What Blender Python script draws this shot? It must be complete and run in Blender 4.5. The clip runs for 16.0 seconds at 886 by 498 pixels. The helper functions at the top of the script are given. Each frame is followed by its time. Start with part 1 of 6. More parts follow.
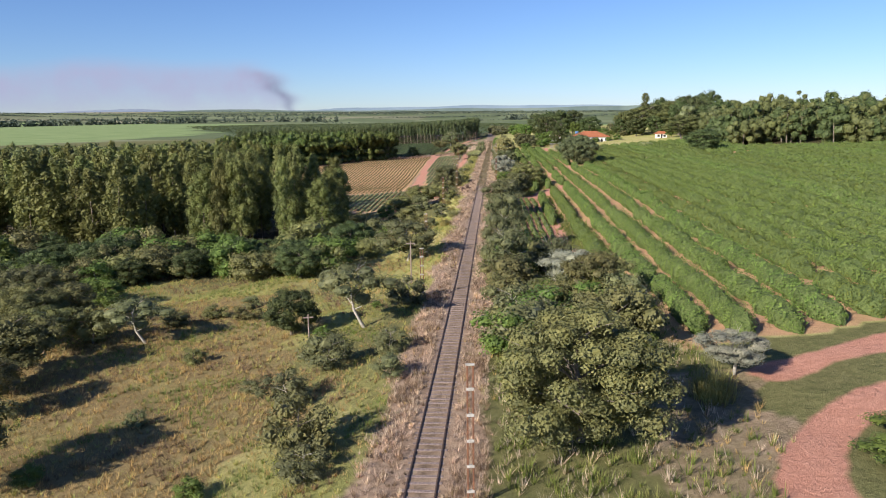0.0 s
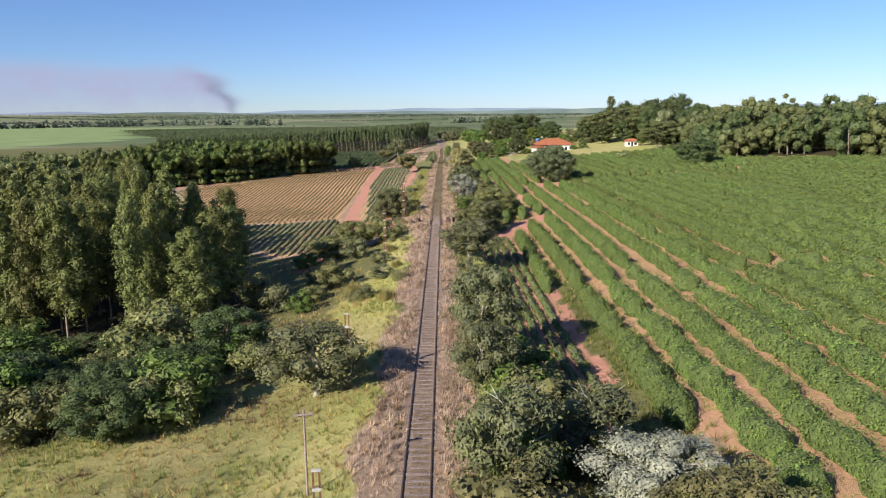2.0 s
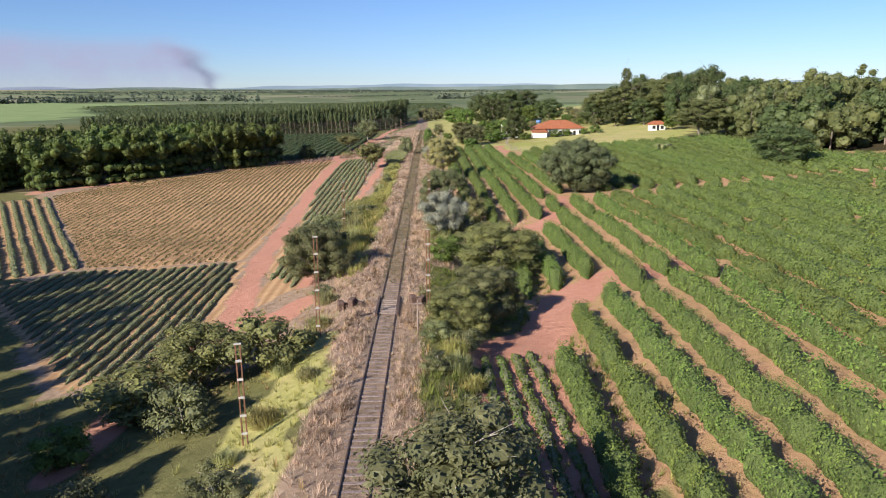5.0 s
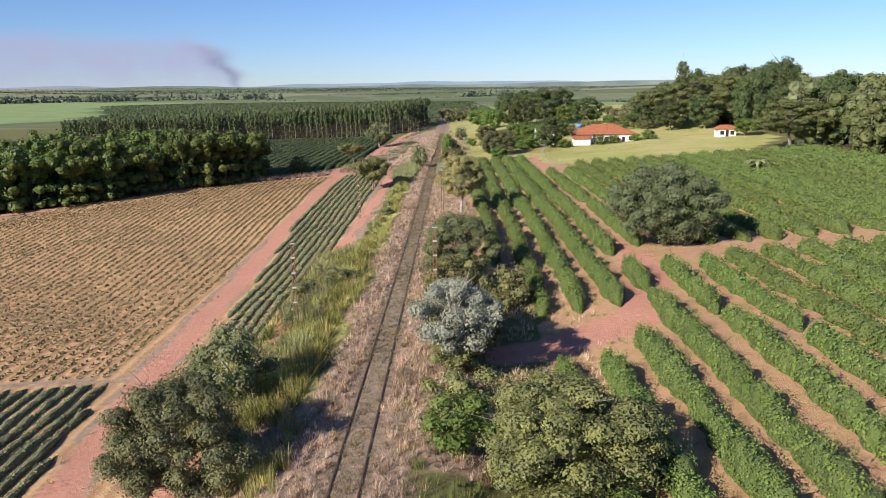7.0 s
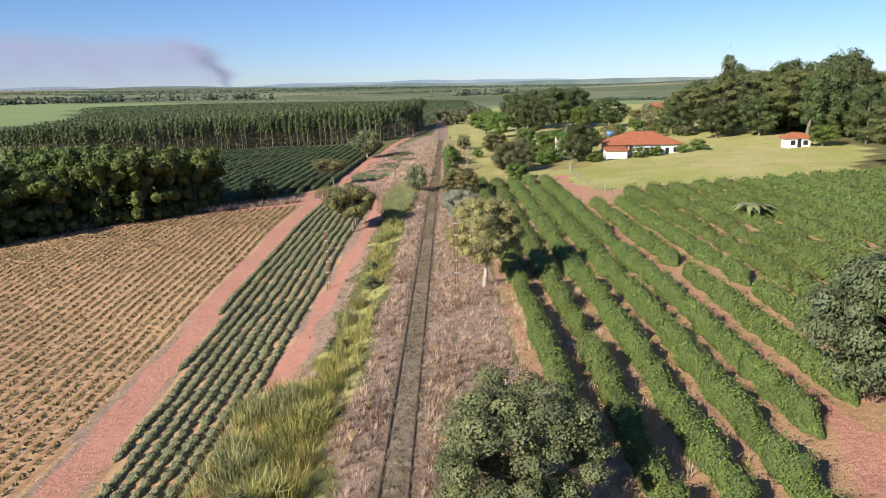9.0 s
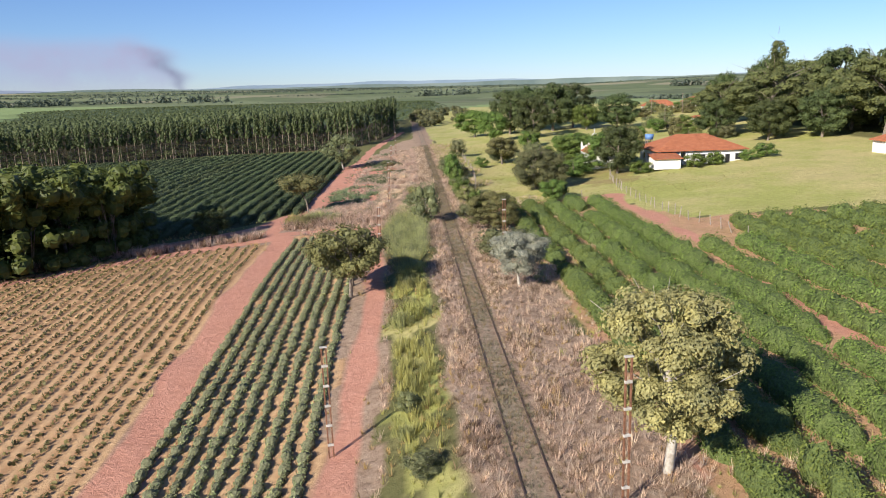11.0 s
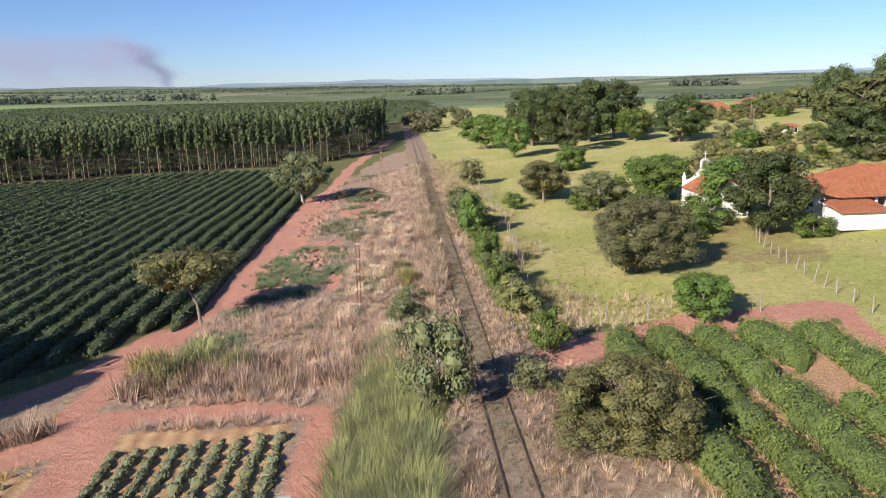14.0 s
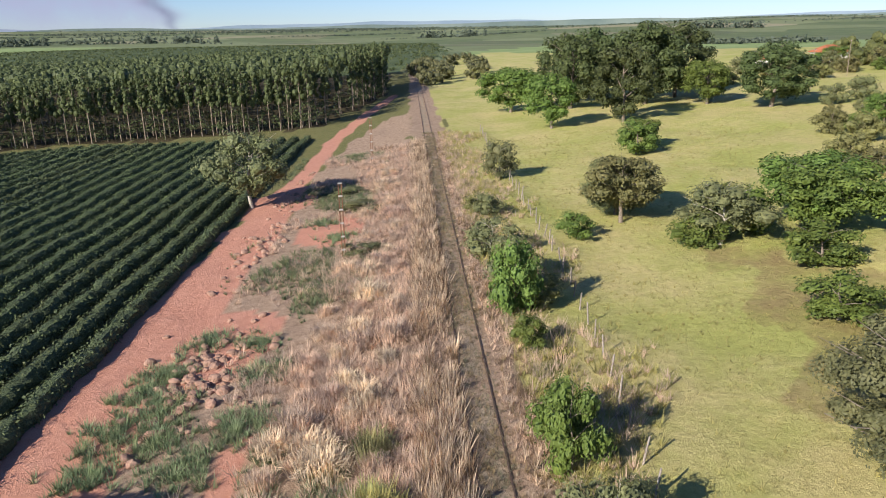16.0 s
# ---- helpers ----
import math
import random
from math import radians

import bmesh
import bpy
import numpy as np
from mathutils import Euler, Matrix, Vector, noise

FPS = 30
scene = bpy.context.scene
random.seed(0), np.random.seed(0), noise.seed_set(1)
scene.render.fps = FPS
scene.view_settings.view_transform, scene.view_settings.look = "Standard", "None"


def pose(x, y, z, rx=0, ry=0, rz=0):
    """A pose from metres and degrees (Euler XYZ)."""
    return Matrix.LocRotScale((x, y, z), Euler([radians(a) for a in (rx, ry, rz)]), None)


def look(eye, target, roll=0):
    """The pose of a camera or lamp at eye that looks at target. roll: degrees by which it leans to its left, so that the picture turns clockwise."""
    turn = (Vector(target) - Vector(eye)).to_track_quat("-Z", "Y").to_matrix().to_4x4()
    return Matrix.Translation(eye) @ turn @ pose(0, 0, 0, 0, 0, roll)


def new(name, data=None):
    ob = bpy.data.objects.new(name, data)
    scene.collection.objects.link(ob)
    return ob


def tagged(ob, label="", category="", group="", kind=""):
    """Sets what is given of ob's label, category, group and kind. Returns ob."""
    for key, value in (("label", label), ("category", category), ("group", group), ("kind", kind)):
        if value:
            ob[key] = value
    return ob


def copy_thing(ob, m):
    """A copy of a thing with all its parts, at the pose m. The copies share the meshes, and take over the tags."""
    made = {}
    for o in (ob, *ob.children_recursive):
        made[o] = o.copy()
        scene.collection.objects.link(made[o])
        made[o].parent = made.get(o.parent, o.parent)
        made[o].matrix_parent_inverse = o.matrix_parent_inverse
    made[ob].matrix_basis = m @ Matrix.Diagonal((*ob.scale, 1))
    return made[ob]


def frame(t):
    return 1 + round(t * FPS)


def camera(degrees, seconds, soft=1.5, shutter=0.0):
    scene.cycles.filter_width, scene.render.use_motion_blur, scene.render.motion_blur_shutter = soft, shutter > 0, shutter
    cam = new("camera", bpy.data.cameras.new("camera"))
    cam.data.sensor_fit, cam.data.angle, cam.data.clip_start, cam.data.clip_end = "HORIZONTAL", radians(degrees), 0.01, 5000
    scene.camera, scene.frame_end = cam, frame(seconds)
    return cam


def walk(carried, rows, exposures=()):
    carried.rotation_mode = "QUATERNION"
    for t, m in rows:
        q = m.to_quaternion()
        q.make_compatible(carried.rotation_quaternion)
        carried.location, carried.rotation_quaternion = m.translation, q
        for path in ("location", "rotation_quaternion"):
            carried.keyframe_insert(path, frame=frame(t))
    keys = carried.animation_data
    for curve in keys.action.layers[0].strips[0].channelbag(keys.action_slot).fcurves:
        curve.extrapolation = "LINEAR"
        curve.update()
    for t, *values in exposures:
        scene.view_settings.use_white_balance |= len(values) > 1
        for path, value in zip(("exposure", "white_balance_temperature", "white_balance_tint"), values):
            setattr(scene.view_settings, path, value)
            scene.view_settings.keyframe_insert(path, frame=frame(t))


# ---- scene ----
cam = camera(62.3, 16.0, soft=1.0)
METRES, EYE, TILT, LEAN, TURN = 315.8, 18.0, 0.0, -4.0, 4.6
ROWS = [
    (0.0, 0.0, 0.0, 0.0, -0.87, -10.39, 4.74),
    (0.5, -0.0002, 0.0309, 0.0006, -2.4, -10.49, 4.71),
    (1.0, 0.0007, 0.0624, 0.0013, -3.92, -10.54, 4.71),
    (1.5, 0.0026, 0.094, 0.0022, -4.57, -10.53, 4.72),
    (2.0, 0.0053, 0.1263, 0.003, -4.91, -10.51, 4.69),
    (2.5, 0.0086, 0.1582, 0.0034, -5.78, -10.54, 4.66),
    (3.0, 0.0121, 0.19, 0.0036, -5.92, -10.87, 4.65),
    (5.5, 0.0323, 0.3475, 0.0016, -6.12, -12.52, 4.58),
    (6.0, 0.0365, 0.3793, 0.0017, -5.36, -12.42, 4.56),
    (6.5, 0.0405, 0.4107, 0.0016, -4.66, -12.41, 4.72),
    (7.0, 0.0441, 0.4423, 0.0021, -4.16, -12.45, 4.83),
    (7.5, 0.0473, 0.4741, 0.0023, -4.27, -12.49, 4.94),
    (8.0, 0.0503, 0.506, 0.0024, -4.41, -12.51, 5.05),
    (8.5, 0.0524, 0.5379, 0.0029, -4.51, -12.53, 5.07),
    (9.0, 0.0478, 0.5677, 0.0039, -4.68, -12.6, 5.14),
    (11.5, 0.0337, 0.7161, 0.0003, -8.37, -12.86, 5.54),
    (12.0, 0.0359, 0.7467, -0.0005, -8.49, -12.89, 5.48),
    (12.5, 0.0391, 0.7778, -0.0006, -8.56, -12.92, 5.48),
    (13.0, 0.0427, 0.8087, -0.0003, -8.67, -12.97, 5.44),
    (13.5, 0.0465, 0.8391, -0.0003, -8.78, -12.99, 5.36),
    (14.0, 0.0501, 0.8686, -0.0007, -8.45, -12.94, 5.26),
    (14.5, 0.0542, 0.8993, -0.0008, -8.16, -12.99, 5.22),
    (15.0, 0.0585, 0.9305, -0.0007, -7.93, -13.7, 5.19),
    (15.5, 0.0627, 0.9621, -0.0004, -7.75, -14.99, 5.18),
    (16.0, 0.0669, 0.9934, -0.0001, -7.63, -17.11, 5.2),
]
walk(cam, [(t, pose(0, 0, EYE, TILT, LEAN, TURN) @ pose(METRES * x, METRES * y, METRES * z, 90 + pitch, roll, yaw)) for t, x, y, z, yaw, pitch, roll in ROWS])

# ---- world, sun ----
SUN_EL, SUN_AZ = radians(27), math.atan2(-0.7, -0.71)
world = bpy.data.worlds.new("sky")
scene.world = world
world.use_nodes = True
wn = world.node_tree.nodes
sky = wn.new("ShaderNodeTexSky")
sky.sky_type, sky.sun_disc = "NISHITA", False
sky.sun_elevation, sky.sun_rotation = SUN_EL, SUN_AZ
sky.air_density, sky.dust_density, sky.ozone_density, sky.altitude = 1.0, 0.15, 5.0, 900
wn["Background"].inputs["Strength"].default_value = 0.074
tint = wn.new("ShaderNodeMix")
tint.data_type, tint.blend_type = "RGBA", "MULTIPLY"
tint.inputs[0].default_value, tint.inputs[7].default_value = 1.0, (0.88, 0.945, 1.18, 1)
world.node_tree.links.new(sky.outputs["Color"], tint.inputs[6])
world.node_tree.links.new(tint.outputs[2], wn["Background"].inputs["Color"])
scene.view_settings.exposure = 0.63
sun_data = bpy.data.lights.new("sun", "SUN")
sun_data.energy, sun_data.angle, sun_data.color = 5.0, radians(0.55), (1.0, 0.94, 0.85)
sun = new("sun", sun_data)
sun.matrix_world = look((-0.7 * 50, -0.71 * 50, 50 * math.tan(SUN_EL)), (0, 0, 0))

# ---- materials ----


class Nodes:
    """A small writer for node materials."""

    def __init__(self, name, rough=0.8, metal=0.0, spec=0.3):
        self.mat = bpy.data.materials.new(name)
        self.mat.use_nodes = True
        self.tree = self.mat.node_tree
        self.bsdf = self.tree.nodes["Principled BSDF"]
        self.bsdf.inputs["Roughness"].default_value = rough
        self.bsdf.inputs["Metallic"].default_value = metal
        self.bsdf.inputs["Specular IOR Level"].default_value = spec

    def add(self, kind, **values):
        n = self.tree.nodes.new(kind)
        for k, v in values.items():
            n.inputs[k].default_value = v
        return n

    def link(self, a, b):
        self.tree.links.new(a, b)

    def coords(self):
        return self.add("ShaderNodeNewGeometry").outputs["Position"]

    def noise(self, scale, detail=4, rough=0.6, at=None):
        n = self.add("ShaderNodeTexNoise", Scale=scale, Detail=detail, Roughness=rough)
        self.link(at or self.coords(), n.inputs["Vector"])
        return n.outputs["Fac"]

    def ramp(self, fac, stops):
        r = self.add("ShaderNodeValToRGB")
        e = r.color_ramp.elements
        while len(e) < len(stops):
            e.new(0.5)
        for k, (p, c) in enumerate(stops):
            e[k].position, e[k].color = p, (*c, 1)
        self.link(fac, r.inputs["Fac"])
        return r.outputs["Color"]

    def mix(self, fac, a, b, how="MIX"):
        m = self.tree.nodes.new("ShaderNodeMix")
        m.data_type, m.blend_type = "RGBA", how
        for sock, v in ((m.inputs[0], fac), (m.inputs[6], a), (m.inputs[7], b)):
            if isinstance(v, (int, float)):
                sock.default_value = v
            elif isinstance(v, tuple):
                sock.default_value = (*v, 1)
            else:
                self.link(v, sock)
        return m.outputs[2]

    def math(self, how, a, b=0.0):
        m = self.tree.nodes.new("ShaderNodeMath")
        m.operation = how
        for sock, v in zip(m.inputs, (a, b)):
            if isinstance(v, (int, float)):
                sock.default_value = v
            else:
                self.link(v, sock)
        return m.outputs[0]

    def bump(self, height, strength, distance):
        b = self.add("ShaderNodeBump", Strength=strength, Distance=distance)
        self.link(height, b.inputs["Height"])
        self.link(b.outputs["Normal"], self.bsdf.inputs["Normal"])

    def colour(self, sock):
        self.link(sock, self.bsdf.inputs["Base Color"])
        return self.mat


def plain(name, stops, scale, rough=0.8, metal=0.0, bump=0.0, dist=0.02, detail=5):
    n = Nodes(name, rough, metal)
    f = n.noise(scale, detail)
    if bump:
        n.bump(f, bump, dist)
    return n.colour(n.ramp(f, stops))


def leafy(name, dark, mid, light, trans=0.25, rough=0.55):
    """Leaves that differ from leaf to leaf and from plant to plant."""
    n = Nodes(name, rough, 0.0, 0.25)
    dark, light = (tuple(0.42 * a + 0.58 * b for a, b in zip(c, mid)) for c in (dark, light))
    island = n.add("ShaderNodeNewGeometry").outputs["Random Per Island"]
    whole = n.add("ShaderNodeObjectInfo").outputs["Random"]
    c = n.ramp(island, [(0.0, dark), (0.55, mid), (1.0, light)])
    patch = n.noise(0.35, 3)
    c = n.mix(n.math("MULTIPLY", patch, 0.5), c, mid)
    clump = n.ramp(n.noise(0.95, 2), [(0.3, (0.62, 0.65, 0.7)), (0.7, (1.36, 1.3, 1.19))])
    c = n.mix(1.0, c, clump, "MULTIPLY")
    hsv = n.add("ShaderNodeHueSaturation", Saturation=1.0, Fac=1.0)
    n.link(n.math("ADD", n.math("MULTIPLY", whole, 0.035), 0.482), hsv.inputs["Hue"])
    n.link(n.math("ADD", n.math("MULTIPLY", whole, 0.36), 0.84), hsv.inputs["Value"])
    n.link(c, hsv.inputs["Color"])
    n.link(hsv.outputs["Color"], n.bsdf.inputs["Base Color"])
    out = n.tree.nodes["Material Output"]
    t = n.add("ShaderNodeBsdfTranslucent")
    n.link(hsv.outputs["Color"], t.inputs["Color"])
    m = n.add("ShaderNodeMixShader", Fac=trans)
    n.link(n.bsdf.outputs[0], m.inputs[1])
    n.link(t.outputs[0], m.inputs[2])
    n.link(m.outputs[0], out.inputs["Surface"])
    return n.mat


LEAF_OLIVE = leafy("olive_leaf", (0.099, 0.108, 0.038), (0.189, 0.187, 0.072), (0.332, 0.295, 0.122))
LEAF_GREY = leafy("grey_green_leaf", (0.085, 0.098, 0.042), (0.162, 0.172, 0.078), (0.28, 0.275, 0.135))
LEAF_GREEN = leafy("green_leaf", (0.063, 0.098, 0.022), (0.127, 0.180, 0.041), (0.218, 0.262, 0.068))
LEAF_DARK = leafy("dark_leaf", (0.046, 0.066, 0.024), (0.095, 0.122, 0.045), (0.16, 0.19, 0.07), 0.3)
LEAF_PALE = leafy("silver_leaf", (0.2, 0.21, 0.15), (0.32, 0.325, 0.245), (0.46, 0.455, 0.35), 0.2)
LEAF_GUM = leafy("gum_leaf", (0.11, 0.125, 0.042), (0.208, 0.222, 0.074), (0.32, 0.325, 0.11), 0.42)
LEAF_WOOD = leafy("woodland_leaf", (0.085, 0.1, 0.038), (0.155, 0.17, 0.063), (0.24, 0.25, 0.095), 0.35)
LEAF_PINE = leafy("plantation_leaf", (0.055, 0.078, 0.031), (0.104, 0.13, 0.052), (0.175, 0.198, 0.08), 0.3)
# Distant foliage, with haze painted in as a greyer, bluish green.
LEAF_FAR_HAZE = leafy("hazy_far_leaf", (0.075, 0.1, 0.075), (0.11, 0.135, 0.1), (0.16, 0.18, 0.125), 0.2, 0.8)
LEAF_COFFEE = leafy("coffee_leaf", (0.074, 0.11, 0.026), (0.14, 0.195, 0.045), (0.235, 0.27, 0.072), 0.2, 0.7)
LEAF_COFFEE_DARK = leafy("young_coffee_leaf", (0.05, 0.075, 0.032), (0.1, 0.128, 0.056), (0.17, 0.195, 0.09), 0.15, 0.7)
LEAF_CROP = leafy("crop_leaf", (0.155, 0.18, 0.076), (0.262, 0.282, 0.128), (0.38, 0.385, 0.2))
LEAF_BAMBOO = leafy("bamboo_leaf", (0.051, 0.074, 0.017), (0.104, 0.137, 0.034), (0.181, 0.204, 0.052))
GRASS_DRY = leafy("dry_grass", (0.377, 0.266, 0.188), (0.634, 0.482, 0.358), (0.905, 0.748, 0.583), 0.3, 0.9)
GRASS_STRAW = leafy("straw_grass", (0.312, 0.221, 0.084), (0.520, 0.390, 0.156), (0.715, 0.559, 0.240), 0.3, 0.9)
GRASS_LUSH = leafy("yellow_green_grass", (0.206, 0.206, 0.069), (0.380, 0.353, 0.122), (0.570, 0.501, 0.217), 0.35, 0.8)
GRASS_GREEN = leafy("green_grass", (0.090, 0.123, 0.030), (0.165, 0.203, 0.048), (0.270, 0.290, 0.072), 0.3, 0.8)
# Hedge bodies: leaf colours darkened for the shade among inner twigs.
INNER_CROP = plain("shaded_inner_crop", [(0.3, (0.1, 0.105, 0.055)), (0.7, (0.26, 0.255, 0.14))], 9.0, 0.9, bump=1.0, dist=0.1)
INNER_DARK = plain("shaded_inner_dark", [(0.3, (0.04, 0.056, 0.026)), (0.7, (0.12, 0.15, 0.068))], 8.0, 0.85, bump=1.0, dist=0.2)
INNER = plain("shaded_inner_foliage", [(0.3, (0.06, 0.085, 0.024)), (0.7, (0.17, 0.215, 0.062))], 8.0, 0.8, bump=1.0, dist=0.2)
TRACK_GREEN = leafy("grey_green_grass", (0.14, 0.145, 0.08), (0.24, 0.235, 0.14), (0.36, 0.34, 0.22), 0.25, 0.9)
WEED = leafy("withered_weed", (0.13, 0.085, 0.05), (0.24, 0.165, 0.1), (0.4, 0.3, 0.2), 0.25, 0.9)
BANK_GREEN = leafy("dull_green_weed", (0.095, 0.128, 0.068), (0.189, 0.230, 0.121), (0.324, 0.365, 0.203), 0.2, 0.85)
SEEDLING = leafy("withered_seedling", (0.076, 0.064, 0.025), (0.145, 0.119, 0.051), (0.255, 0.204, 0.093))
HUMP_GREEN = leafy("hump_grass", (0.2, 0.21, 0.09), (0.33, 0.325, 0.145), (0.48, 0.45, 0.23), 0.35, 0.85)
BARK = plain("bark", [(0.3, (0.12, 0.09, 0.065)), (0.7, (0.3, 0.25, 0.2))], 6, 0.9, bump=0.6)
BARK_PALE = plain("pale_bark", [(0.3, (0.28, 0.24, 0.19)), (0.7, (0.55, 0.5, 0.42))], 5, 0.85, bump=0.4)
BARK_TAN = plain("tan_bark", [(0.3, (0.17, 0.125, 0.09)), (0.7, (0.36, 0.29, 0.22))], 3, 0.9)
WOOD_OLD = plain("weathered_timber", [(0.3, (0.22, 0.16, 0.13)), (0.7, (0.42, 0.33, 0.28))], 9, 0.9, bump=0.5)
FENCE_WOOD = plain("grey_fence_wood", [(0.3, (0.2, 0.165, 0.14)), (0.7, (0.44, 0.38, 0.32))], 7, 0.9, bump=0.4)
SLEEPER_WOOD = plain("dark_sleeper_wood", [(0.3, (0.16, 0.115, 0.1)), (0.7, (0.36, 0.275, 0.245))], 7, 0.9, bump=0.5)
OLD_STONE = plain("stained_stone", [(0.3, (0.07, 0.045, 0.035)), (0.7, (0.2, 0.125, 0.095))], 5, 0.9, bump=0.6, dist=0.05)
RAIL_STEEL = plain("rusty_rail", [(0.3, (0.085, 0.055, 0.042)), (0.7, (0.2, 0.13, 0.1))], 14, 0.7, 0.4, 0.3)
RUST = plain("rusty_steel", [(0.35, (0.13, 0.06, 0.035)), (0.65, (0.29, 0.14, 0.08))], 8, 0.8, 0.2, 0.3)
CONCRETE = plain("concrete", [(0.3, (0.34, 0.31, 0.27)), (0.7, (0.6, 0.56, 0.5))], 4, 0.9, bump=0.3)
WHITEWASH = plain("whitewash", [(0.3, (0.66, 0.62, 0.56)), (0.6, (0.82, 0.8, 0.75))], 1.5, 0.85, bump=0.15)
DARK_OPENING = plain("dark_glass", [(0.3, (0.02, 0.02, 0.022)), (0.7, (0.04, 0.04, 0.042))], 3, 0.25)
PAINT_WHITE = plain("white_paint", [(0.3, (0.6, 0.58, 0.53)), (0.7, (0.82, 0.8, 0.76))], 5, 0.7)
EARTH = plain("red_earth", [(0.3, (0.22, 0.12, 0.08)), (0.7, (0.42, 0.26, 0.19))], 3, 0.95, bump=0.6, dist=0.1)


# ---- mesh helpers ----
def mesh_of(name, verts, faces, mat, smooth=False):
    """A mesh from arrays; faces is an (n, k) array of corners."""
    me = bpy.data.meshes.new(name)
    verts, faces = np.asarray(verts, np.float32), np.asarray(faces, np.int32)
    k = faces.shape[1]
    me.vertices.add(len(verts))
    me.vertices.foreach_set("co", verts.ravel())
    me.loops.add(faces.size)
    me.loops.foreach_set("vertex_index", faces.ravel())
    me.polygons.add(len(faces))
    me.polygons.foreach_set("loop_start", np.arange(0, faces.size, k, dtype=np.int32))
    me.polygons.foreach_set("use_smooth", np.full(len(faces), smooth))
    me.update(calc_edges=True)
    me.materials.append(mat)
    return me


def thing(name, label, category, group="", kind=""):
    return tagged(new(name), label, category, group, kind)


def part(name, me, parent, label=""):
    ob = new(name, me)
    ob.parent = parent
    if label:
        ob["label"] = label
    return ob


def solid(name, bm, mat, smooth=False):
    me = bpy.data.meshes.new(name)
    bm.to_mesh(me)
    bm.free()
    for p in me.polygons:
        p.use_smooth = smooth
    me.materials.append(mat)
    return me


def box(bm, size, at, rot=(0, 0, 0), bevel=0.0):
    r = bmesh.ops.create_cube(bm, size=1, matrix=pose(*at, *rot) @ Matrix.Diagonal((*size, 1)))
    if bevel:
        edges = {e for v in r["verts"] for e in v.link_edges}
        bmesh.ops.bevel(bm, geom=list(edges), offset=bevel, segments=1, affect="EDGES")


def tube(verts, faces, path, radii, sides=6):
    """Adds a tapered tube along a path to the lists."""
    base = len(verts)
    path = [Vector(p) for p in path]
    for k, p in enumerate(path):
        way = (path[min(k + 1, len(path) - 1)] - path[max(k - 1, 0)]).normalized()
        side = way.cross(Vector((0.31, 0.95, 0.05))).normalized()
        up = way.cross(side)
        for j in range(sides):
            a = 2 * math.pi * j / sides
            verts.append(tuple(p + radii[k] * (math.cos(a) * side + math.sin(a) * up)))
    for k in range(len(path) - 1):
        for j in range(sides):
            a, b = base + k * sides + j, base + k * sides + (j + 1) % sides
            faces.append((a, b, b + sides, a + sides))


def leaves(rng, centres, radii, per, size, up=0.35, squash=0.8, long=1.7):
    """Rhombic leaves in clumps: vertices and faces. Leaves lie near each clump's skin and face outwards."""
    n = len(centres) * per
    c = np.repeat(centres, per, axis=0)
    r = np.repeat(radii, per)
    d = rng.normal(size=(n, 3))
    d /= np.linalg.norm(d, axis=1)[:, None]
    d[:, 2] = np.where(rng.random(n) < 0.35, np.abs(d[:, 2]), d[:, 2])
    p = c + d * (r * rng.uniform(0.55, 1.08, n))[:, None] * np.array([1, 1, squash])
    nor = d + rng.normal(scale=0.62, size=(n, 3)) + np.array([0, 0, up])
    nor /= np.linalg.norm(nor, axis=1)[:, None]
    a = np.cross(nor, rng.normal(size=(n, 3)))
    a /= np.linalg.norm(a, axis=1)[:, None]
    b = np.cross(nor, a)
    s = (size * rng.uniform(0.6, 1.35, n))[:, None]
    v = np.stack([p - a * s * long / 2, p - b * s / 2 + nor * s * 0.12, p + a * s * long / 2, p + b * s / 2 + nor * s * 0.12], 1).reshape(-1, 3)
    return v, np.arange(4 * n).reshape(-1, 4)


def ball():
    """A round of 24 quads, as the dense heart of a clump of leaves."""
    v, f, seen = [], [], {}
    for ax in range(3):
        for sg in (-1, 1):
            g = []
            for i in (-1, 0, 1):
                for j in (-1, 0, 1):
                    c = [i, j]
                    c.insert(ax, sg)
                    c = tuple(c)
                    if c not in seen:
                        seen[c] = len(v)
                        v.append(c)
                    g.append(seen[c])
            for i in (0, 1):
                for j in (0, 1):
                    q = (g[3 * i + j], g[3 * i + j + 1], g[3 * i + j + 4], g[3 * i + j + 3])
                    f.append(q)
    v = np.array(v, float)
    return v / np.linalg.norm(v, axis=1)[:, None], np.array(f)


BALL = ball()


